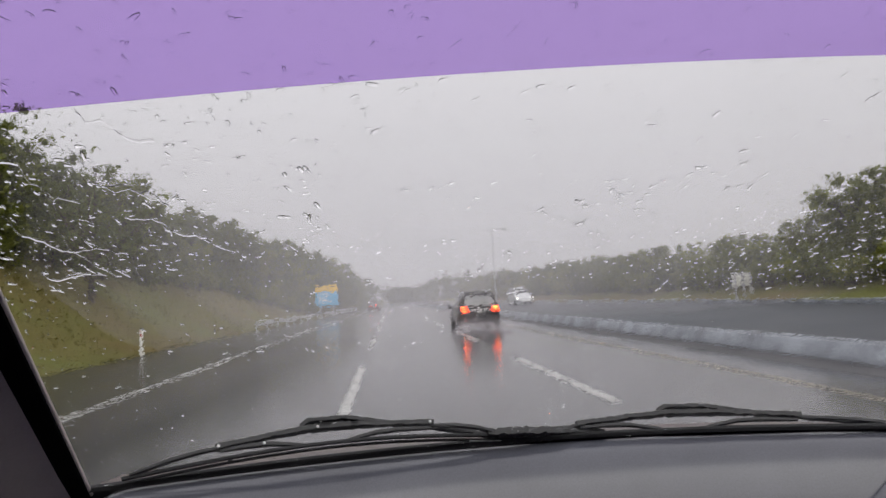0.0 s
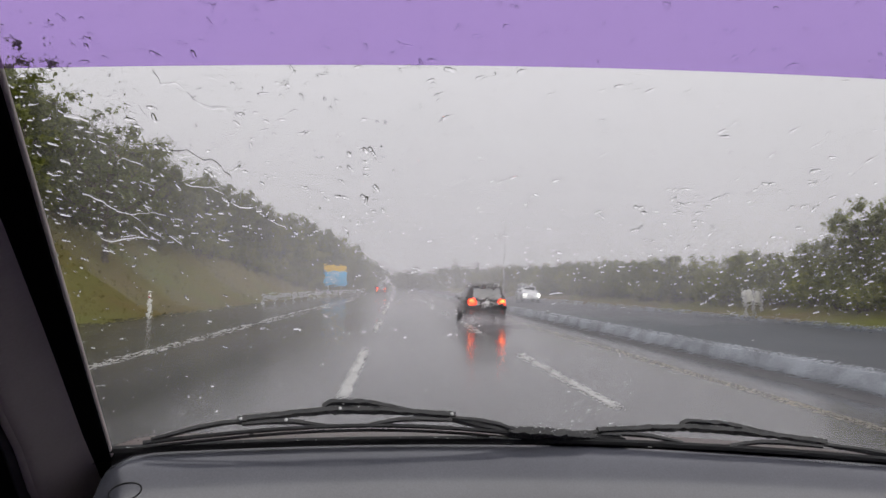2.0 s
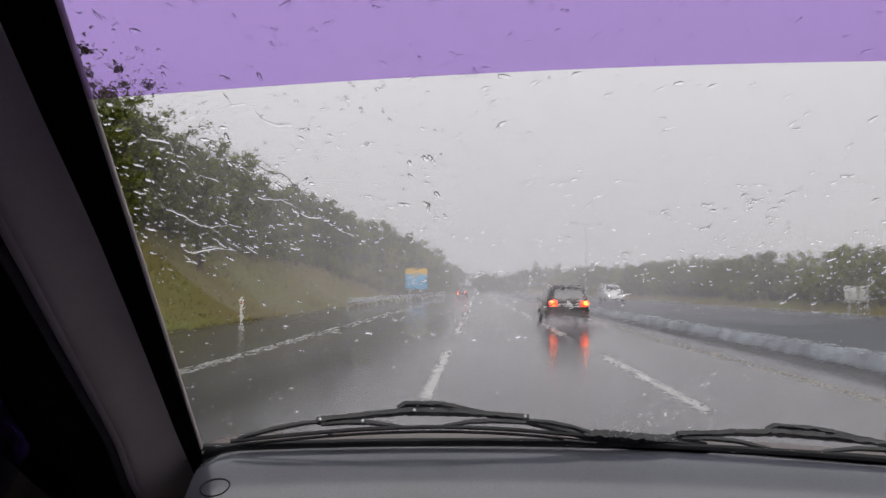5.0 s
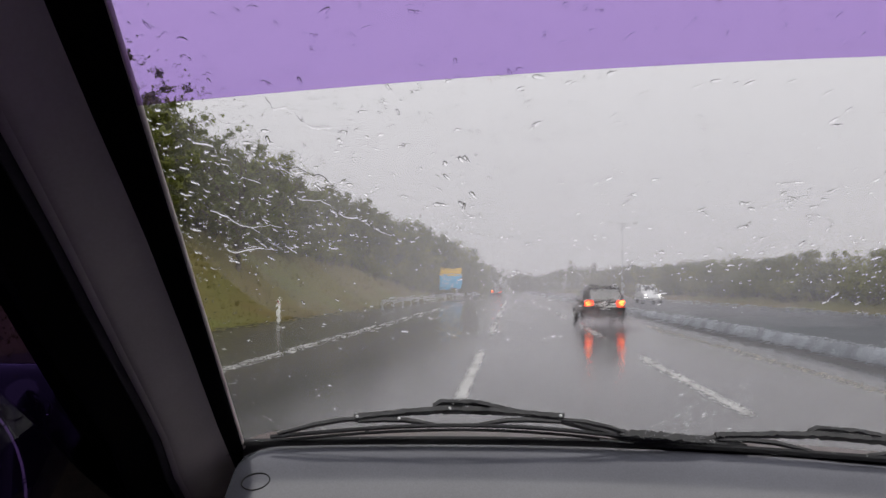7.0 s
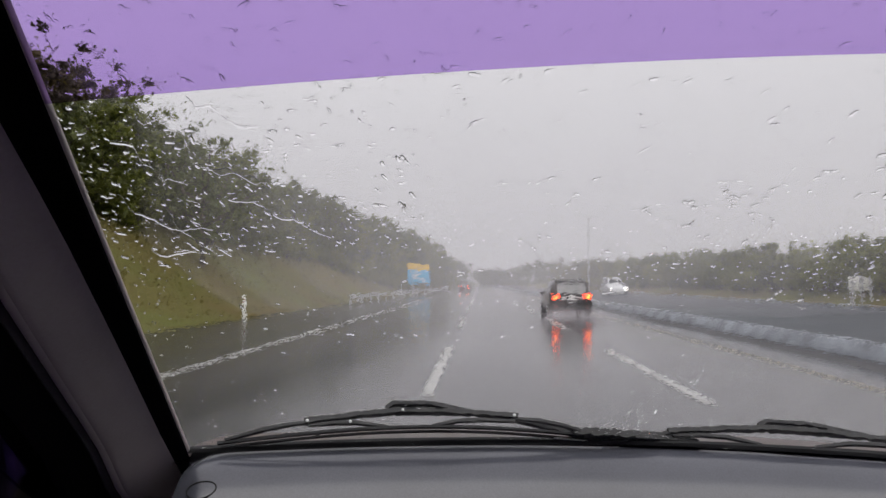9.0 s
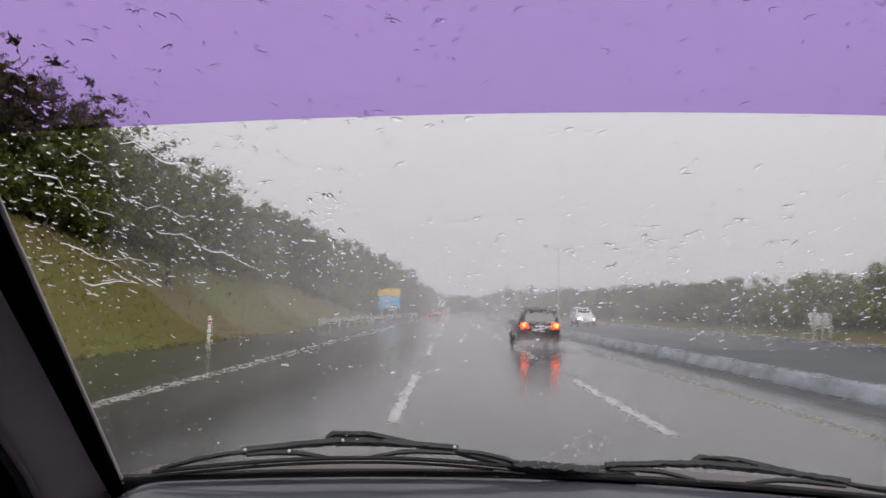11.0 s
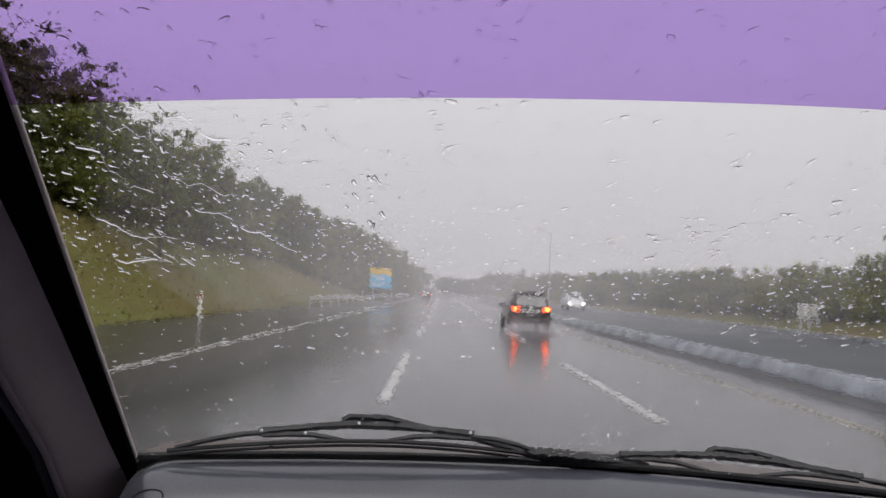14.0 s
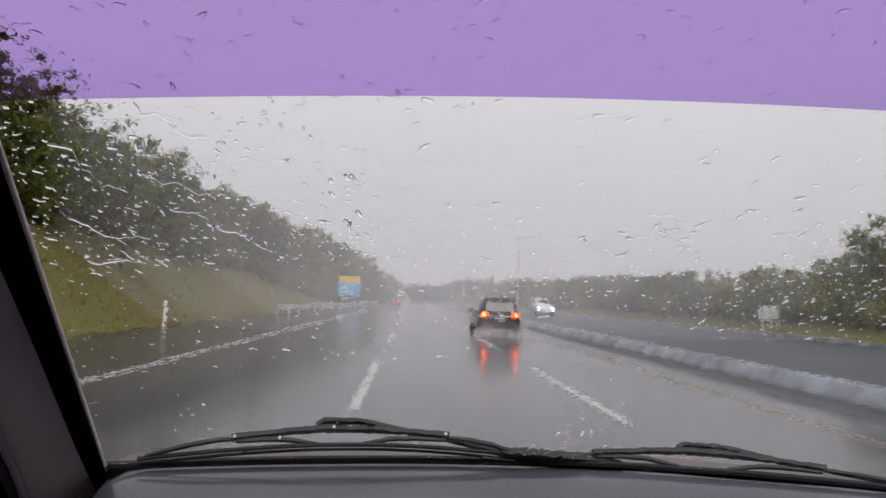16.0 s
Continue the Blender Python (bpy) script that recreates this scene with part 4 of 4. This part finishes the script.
# beads on the tinted side window
r = random.Random(31)
verts, faces = [], []
for _ in range(1500):
    f, g = r.random(), r.random() ** 1.5
    p = Vector((MID - 0.80 + 0.14 * g - 0.004, 0.93 - 0.8 * g * f - 0.5 * f, 1.13 + 0.58 * g))
    drop(verts, faces, p, Vector((-1, 0, 0.2)).normalized(), Vector((0, 1, 0)), 0.0016 * r.uniform(0.5, 1.5), 0.0013, 0.0010, r)
side_rain = raw("side_raindrops", verts, faces, WATER)
tagged(side_rain, "raindrops on the dark tinted side window", "water", kind="stuff")


# ---- other traffic ----
def ribbed_body(bm, stations):
    """A closed body from cross-sections; each station is (y, half width, floor z, waist z, roof z, roof half width)."""
    rings = []
    for y, w, z0, z1, z2, wr in stations:
        half = [(w * 0.86, z0), (w, z0 + 0.16), (w * 1.0, (z0 + z1) * 0.55), (w * 0.97, z1), (wr, z2 - 0.06), (wr * 0.86, z2)]
        ring = [bm.verts.new((x, y, z)) for x, z in half] + [bm.verts.new((-x, y, z)) for x, z in reversed(half)]
        rings.append(ring)
    n = len(rings[0])
    for a, b in zip(rings, rings[1:]):
        for j in range(n):
            bm.faces.new((a[j], a[(j + 1) % n], b[(j + 1) % n], b[j]))
    bm.faces.new(rings[0][::-1])
    bm.faces.new(rings[-1])
    bmesh.ops.recalc_face_normals(bm, faces=bm.faces)


def quad_panel(bm, corners, thick):
    vs = [bm.verts.new(c) for c in corners]
    f = bm.faces.new(vs)
    bm.normal_update()
    n = f.normal.copy()
    ext = bmesh.ops.extrude_face_region(bm, geom=[f])["geom"]
    bmesh.ops.translate(bm, vec=n * thick, verts=[g for g in ext if isinstance(g, bmesh.types.BMVert)])
    bmesh.ops.recalc_face_normals(bm, faces=bm.faces)


def family_car(name, paint, label, lit=True):
    """A tall family car, its rear at y = 0, driving towards +y."""
    root = new(name)
    bm = bmesh.new()
    ribbed_body(bm, [
        (0.00, 0.80, 0.42, 0.95, 1.02, 0.74), (0.05, 0.86, 0.36, 1.00, 1.20, 0.74), (0.22, 0.90, 0.32, 1.04, 1.70, 0.68), (0.45, 0.915, 0.28, 1.05, 1.77, 0.67),
        (1.3, 0.915, 0.24, 1.03, 1.80, 0.67), (2.3, 0.915, 0.24, 1.00, 1.79, 0.66), (2.8, 0.915, 0.24, 0.99, 1.68, 0.64), (3.35, 0.91, 0.24, 0.98, 1.10, 0.72),
        (4.1, 0.88, 0.26, 0.88, 0.95, 0.72), (4.55, 0.80, 0.32, 0.70, 0.76, 0.62), (4.70, 0.66, 0.40, 0.60, 0.64, 0.50)])
    part("body", bm, paint, root)
    bm = bmesh.new()
    quad_panel(bm, [(-0.64, -0.005, 1.14), (0.64, -0.005, 1.14), (0.58, 0.145, 1.62), (-0.58, 0.145, 1.62)], 0.02)
    part("rear_window", bm, REAR_GLASS, root, "rear window glass with sky light put in its colour")
    bm = bmesh.new()
    box(bm, (1.34, 0.34, 0.05), (0, 0.17, 1.775), 0.02)
    part("roof_spoiler", bm, paint, root)
    bm = bmesh.new()
    box(bm, (0.92, 0.03, 0.055), (0, -0.012, 0.915), 0.012)
    part("garnish", bm, CHROME, root, "bright garnish bar between the tail lamps")
    bm = bmesh.new()
    tube(bm, [(0.02, -0.03, 1.13), (0.16, 0.002, 1.22), (0.40, 0.018, 1.27)], [0.016, 0.011, 0.008], 6)
    part("rear_wiper", bm, RUBBER, root)
    for side in (-1, 1):
        bm = bmesh.new()
        tube(bm, [(side * 0.60, 0.55, 1.80), (side * 0.605, 0.75, 1.835), (side * 0.605, 2.1, 1.835), (side * 0.60, 2.3, 1.80)], 0.022, 6)
        part("roof_rail", bm, ALLOY, root, "silver roof rail")
    bm = bmesh.new()
    box(bm, (1.72, 0.22, 0.30), (0, 0.03, 0.50), 0.07, seg=3)
    bumper = part("rear_bumper", bm, paint, root)
    for side in (-1, 1):
        bm = bmesh.new()
        box(bm, (0.10, 0.02, 0.05), (side * 0.66, -0.085, 0.52), 0.01)
        part("reflector", bm, LAMP_LENS, bumper, "small red reflector")
        bm = bmesh.new()
        box(bm, (0.34, 0.10, 0.20), (side * 0.66, 0.015, 0.99), 0.04, seg=3)
        lamp = part("tail_lamp", bm, LAMP_RED if lit else LAMP_LENS, root, "lit red tail lamp" if lit else "red tail lamp")
        bm = bmesh.new()
        box(bm, (0.15, 0.03, 0.10), (side * 0.70, -0.045, 1.0), 0.02, seg=2)
        part("lamp_core", bm, LAMP_CORE if lit else LAMP_LENS, lamp)
        bm = bmesh.new()
        box(bm, (0.26, 0.12, 0.16), (side * 0.68, 4.52, 0.72), 0.04, seg=2)
        part("headlamp", bm, LAMP_WHITE, root, "lit white headlamp")
        for y0, y1, t0, t1 in ((0.50, 1.25, 0.60, 1.25), (1.32, 2.25, 1.32, 2.20), (2.32, 3.15, 2.28, 2.72)):
            bm = bmesh.new()
            quad_panel(bm, [(side * 0.905, y0, 1.07), (side * 0.905, y1, 1.06), (side * 0.69, t1, 1.66), (side * 0.69, t0, 1.68)][::side], 0.012)
            part("side_window", bm, CAR_GLASS, root, "dark side window")
        bm = bmesh.new()
        box(bm, (0.20, 0.10, 0.15), (side * 1.0, 3.0, 1.10), 0.04, seg=3)
        part("door_mirror", bm, paint, root)
        for y in (0.95, 3.75):
            bm = bmesh.new()
            bmesh.ops.create_cone(bm, cap_ends=True, segments=28, radius1=0.33, radius2=0.33, depth=0.22)
            bmesh.ops.bevel(bm, geom=[e for e in bm.edges if abs(e.verts[0].co.z - e.verts[1].co.z) < 0.01 and len(e.link_faces) == 2], offset=0.03, segments=2, affect="EDGES")
            bmesh.ops.transform(bm, matrix=Matrix.Translation((side * 0.83, y, 0.33)) @ Matrix.Rotation(radians(90), 4, "Y"), verts=bm.verts)
            wheel = part("wheel", bm, TYRE, root)
            bm = bmesh.new()
            bmesh.ops.create_cone(bm, cap_ends=True, segments=24, radius1=0.21, radius2=0.21, depth=0.02)
            for k in range(5):
                box(bm, (0.05, 0.19, 0.03), (0, 0.10, 0), 0.0, None)
                bmesh.ops.rotate(bm, cent=(0, 0, 0), matrix=Matrix.Rotation(math.tau / 5, 3, "Z"), verts=bm.verts)
            bmesh.ops.transform(bm, matrix=Matrix.Translation((side * 0.942, y, 0.33)) @ Matrix.Rotation(radians(90), 4, "Y"), verts=bm.verts)
            part("rim", bm, ALLOY, wheel, "silver alloy rim")
    bm = bmesh.new()
    box(bm, (0.48, 0.02, 0.14), (0, -0.012, 0.80), 0.008)
    plate = part("number_plate", bm, RUBBER, root, "black plate with pale bars")
    for k in range(5):
        bm = bmesh.new()
        box(bm, (0.05, 0.008, 0.075), (-0.16 + 0.08 * k, -0.026, 0.80), 0.0)
        part("bar", bm, SIGN_WHITE, plate)
    bm = bmesh.new()
    bmesh.ops.create_cone(bm, cap_ends=True, segments=20, radius1=0.06, radius2=0.06, depth=0.02)
    bmesh.ops.transform(bm, matrix=Matrix.Translation((0, 0.0, 1.00)) @ Matrix.Rotation(radians(90), 4, "X") @ Matrix.Diagonal((1.3, 0.85, 1, 1)), verts=bm.verts)
    part("badge", bm, CHROME, root, "plain oval chrome badge")
    bm = bmesh.new()
    quad_panel(bm, [(0.60, 3.30, 1.12), (-0.60, 3.30, 1.12), (-0.56, 2.84, 1.62), (0.56, 2.84, 1.62)], 0.02)
    part("front_window", bm, CAR_GLASS, root, "dark front windscreen")
    return tagged(root, label, "car")


lead = family_car("family_car", CAR_BLACK, "black family car ahead with lit red tail lamps, wet road")
lead.matrix_basis = pose(3.95, 28.4, 0.0)
lead.scale = (1, 1, 0.9)
oncoming = family_car("family_car", CAR_WHITE, "white car on the opposite carriageway with headlamps lit")
oncoming.matrix_basis = pose(13.6, 70.0, 0.22, 0, 0, 180)
far_car = family_car("family_car", CAR_RED, "small distant car ahead with lit tail lamps in the rain")
far_car.matrix_basis = pose(-2.6, 112.0, 0.0)


# ---- roadside furniture ----
def marker_post():
    root = new("marker_post")
    bm = bmesh.new()
    box(bm, (0.13, 0.07, 1.1), (0, 0, 0.45), 0.025)
    part("post", bm, POST_WHITE, root)
    bm = bmesh.new()
    box(bm, (0.08, 0.012, 0.16), (0, -0.038, 0.82), 0.004)
    part("reflector", bm, LAMP_LENS, root, "dark red reflector")
    return tagged(root, "short white plastic marker post in the grass edge", "marker post", "marker posts")


post = marker_post()
post.matrix_basis = pose(-9.6, 26.5, 0.0)
copy_thing(post, pose(-9.0, 76.0, 0.0))


def guardrail(y0, y1, x_of):
    root = new("guardrail")
    pts = [Vector((x_of(y), y, 0.0)) for y in lined(y0, y1, 2.0)]
    bm = bmesh.new()
    prof = [(0.0, 0.42), (0.04, 0.45), (0.045, 0.49), (0.0, 0.53), (0.0, 0.59), (0.045, 0.63), (0.04, 0.68), (0.0, 0.72), (-0.012, 0.72), (0.02, 0.66), (-0.012, 0.58), (-0.012, 0.53), (0.02, 0.48), (-0.012, 0.42)]
    sweep(bm, pts, prof, lambda i: (Vector((1, 0, 0)), UP, 1))
    part("rail", bm, STEEL, root, "pale galvanised double-wave rail")
    for p in pts[::2]:
        bm = bmesh.new()
        box(bm, (0.10, 0.10, 0.95), (p.x - 0.085, p.y, 0.22), 0.008)
        part("post", bm, STEEL, root)
    bm = bmesh.new()
    box(bm, (0.10, 0.35, 0.34), (pts[0].x, pts[0].y - 0.12, 0.57), 0.045, seg=3)
    part("end_piece", bm, STEEL, root, "rounded rail end")
    return tagged(root, "galvanised steel guardrail along the road edge", "guardrail")


guardrail(44, 150, lambda y: -8.6 + 1.3 * smooth01((y - 44) / 70))

# blue and yellow direction sign at the end of the trees
sign = new("road_sign")
for x in (-0.8, 0.8):
    bm = bmesh.new()
    tube(bm, [(x, 0.08, -0.4), (x, 0.08, 3.6)], 0.06, 8)
    part("sign_post", bm, STEEL, sign)
bm = bmesh.new()
box(bm, (2.7, 0.05, 1.7), (0, 0, 2.35), 0.02)
panel = part("sign_panel", bm, SIGN_BLUE, sign, "light blue sign panel")
for k, (w, x) in enumerate(((1.5, -0.3), (1.1, -0.5), (1.7, -0.2))):
    bm = bmesh.new()
    box(bm, (w, 0.02, 0.12), (x, -0.032, 2.85 - 0.42 * k), 0.0)
    part("bar", bm, SIGN_WHITE, panel)
bm = bmesh.new()
box(bm, (2.7, 0.05, 0.75), (0, 0, 3.58), 0.02)
part("sign_header", bm, SIGN_YELLOW, sign, "orange-yellow sign header")
tagged(sign, "blue road sign with an orange-yellow header", "road sign")
sign.matrix_basis = pose(-7.6, 82.0, 0.0, 0, 0, 4)

# tall lamp mast in the median
mast = new("street_lamp")
bm = bmesh.new()
tube(bm, [(0, 0, -0.3), (0, 0, 5), (0, 0, 11)], [0.10, 0.075, 0.05], 10)
part("pole", bm, STEEL, mast)
for side in (-1, 1):
    bm = bmesh.new()
    tube(bm, [(0, 0, 10.8), (side * 0.9, 0, 11.2), (side * 1.8, 0, 11.3)], [0.05, 0.045, 0.04], 8)
    arm = part("lamp_arm", bm, STEEL, mast)
    bm = bmesh.new()
    box(bm, (0.75, 0.28, 0.14), (side * 2.05, 0, 11.28), 0.05)
    part("lamp_head", bm, STEEL, arm)
tagged(mast, "tall grey double-armed street lamp in the median", "street lamp")
mast.matrix_basis = pose(FAR_EDGE_X + 1.0, 122.0, 0.3)
mast.scale = (1.2, 1.2, 1.2)

# pale board on short posts among the shrubs across the road
board = new("roadside_board")
bm = bmesh.new()
box(bm, (0.06, 2.3, 0.75), (0, 0, 1.05), 0.015)
part("panel", bm, POST_WHITE, board, "weathered pale panel")
for y in (-0.95, 0, 0.95):
    bm = bmesh.new()
    box(bm, (0.10, 0.12, 1.7), (0.09, y, 0.55), 0.012)
    part("post", bm, STAINED, board)
tagged(board, "pale weathered board on short posts among shrubs", "board")
board.matrix_basis = pose(FAR_EDGE_X + 1.7, 37.0, land_height(FAR_EDGE_X + 1.7, 37.0), 0, 0, -55)

# rain haze, imitated by bright translucent sheets across the road, adding up with distance
HAZE_SHEET = bpy.data.materials.new("haze_sheet")
HAZE_SHEET.use_nodes = True
_n, _l = HAZE_SHEET.node_tree.nodes, HAZE_SHEET.node_tree.links
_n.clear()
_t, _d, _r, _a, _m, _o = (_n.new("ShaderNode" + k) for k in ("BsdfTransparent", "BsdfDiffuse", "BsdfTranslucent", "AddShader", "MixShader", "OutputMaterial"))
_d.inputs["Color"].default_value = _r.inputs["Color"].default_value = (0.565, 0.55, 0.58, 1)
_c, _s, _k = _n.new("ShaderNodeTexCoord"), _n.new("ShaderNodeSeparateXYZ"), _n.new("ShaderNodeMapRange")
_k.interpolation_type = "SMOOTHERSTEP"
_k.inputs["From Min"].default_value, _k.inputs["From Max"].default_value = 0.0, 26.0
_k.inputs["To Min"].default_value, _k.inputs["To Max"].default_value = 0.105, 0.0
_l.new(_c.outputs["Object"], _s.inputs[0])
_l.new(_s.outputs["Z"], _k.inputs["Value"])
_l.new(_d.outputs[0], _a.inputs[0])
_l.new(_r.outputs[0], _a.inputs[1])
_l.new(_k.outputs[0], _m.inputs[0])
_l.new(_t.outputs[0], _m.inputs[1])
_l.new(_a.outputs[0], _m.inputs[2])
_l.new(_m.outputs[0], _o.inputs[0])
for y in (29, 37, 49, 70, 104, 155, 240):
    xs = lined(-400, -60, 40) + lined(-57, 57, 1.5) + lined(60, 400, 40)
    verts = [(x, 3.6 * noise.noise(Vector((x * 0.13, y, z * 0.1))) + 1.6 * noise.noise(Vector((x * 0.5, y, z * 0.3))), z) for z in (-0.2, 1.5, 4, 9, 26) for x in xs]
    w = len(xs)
    veil = raw("haze_sheet", verts, [(j * w + i, j * w + i + 1, j * w + w + i + 1, j * w + w + i) for j in range(4) for i in range(w - 1)], HAZE_SHEET)
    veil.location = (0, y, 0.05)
    tagged(veil, "translucent sheet standing in for rain haze over the road", "mist", kind="stuff")


# wheel spray behind the car ahead: low broken veils
SPRAY = HAZE_SHEET.copy()
SPRAY.name = "wheel_spray"
_n, _l = SPRAY.node_tree.nodes, SPRAY.node_tree.links
_f = next(k for k in _n if k.bl_idname == "ShaderNodeMapRange")
_f.inputs["From Max"].default_value, _f.inputs["To Min"].default_value = 0.7, 0.36
_z = _n.new("ShaderNodeTexNoise")
_z.inputs["Scale"].default_value = 1.6
_q = _n.new("ShaderNodeMath")
_q.operation = "MULTIPLY"
_mx = next(k for k in _n if k.bl_idname == "ShaderNodeMixShader")
_l.new(_f.outputs[0], _q.inputs[0])
_l.new(_z.outputs["Fac"], _q.inputs[1])
_l.new(_q.outputs[0], _mx.inputs[0])
for k, (y, w) in enumerate(((28.0, 1.05), (27.3, 1.25), (26.4, 1.4))):
    verts, faces = [], []
    for i in range(13):
        f = i / 6 - 1
        h = (0.8 - 0.12 * k) * max(0.02, 1 - f * f) ** 0.5
        verts += [(w * f, 0.3 * f * f, -0.03), (w * f, 0.3 * f * f - 0.1, h)]
    faces = [(2 * i, 2 * i + 2, 2 * i + 3, 2 * i + 1) for i in range(12)]
    mist = raw("wheel_spray", verts, faces, SPRAY)
    mist.location = (3.95, y, 0.03)
    tagged(mist, "pale water spray thrown up behind the car ahead", "spray", kind="stuff")
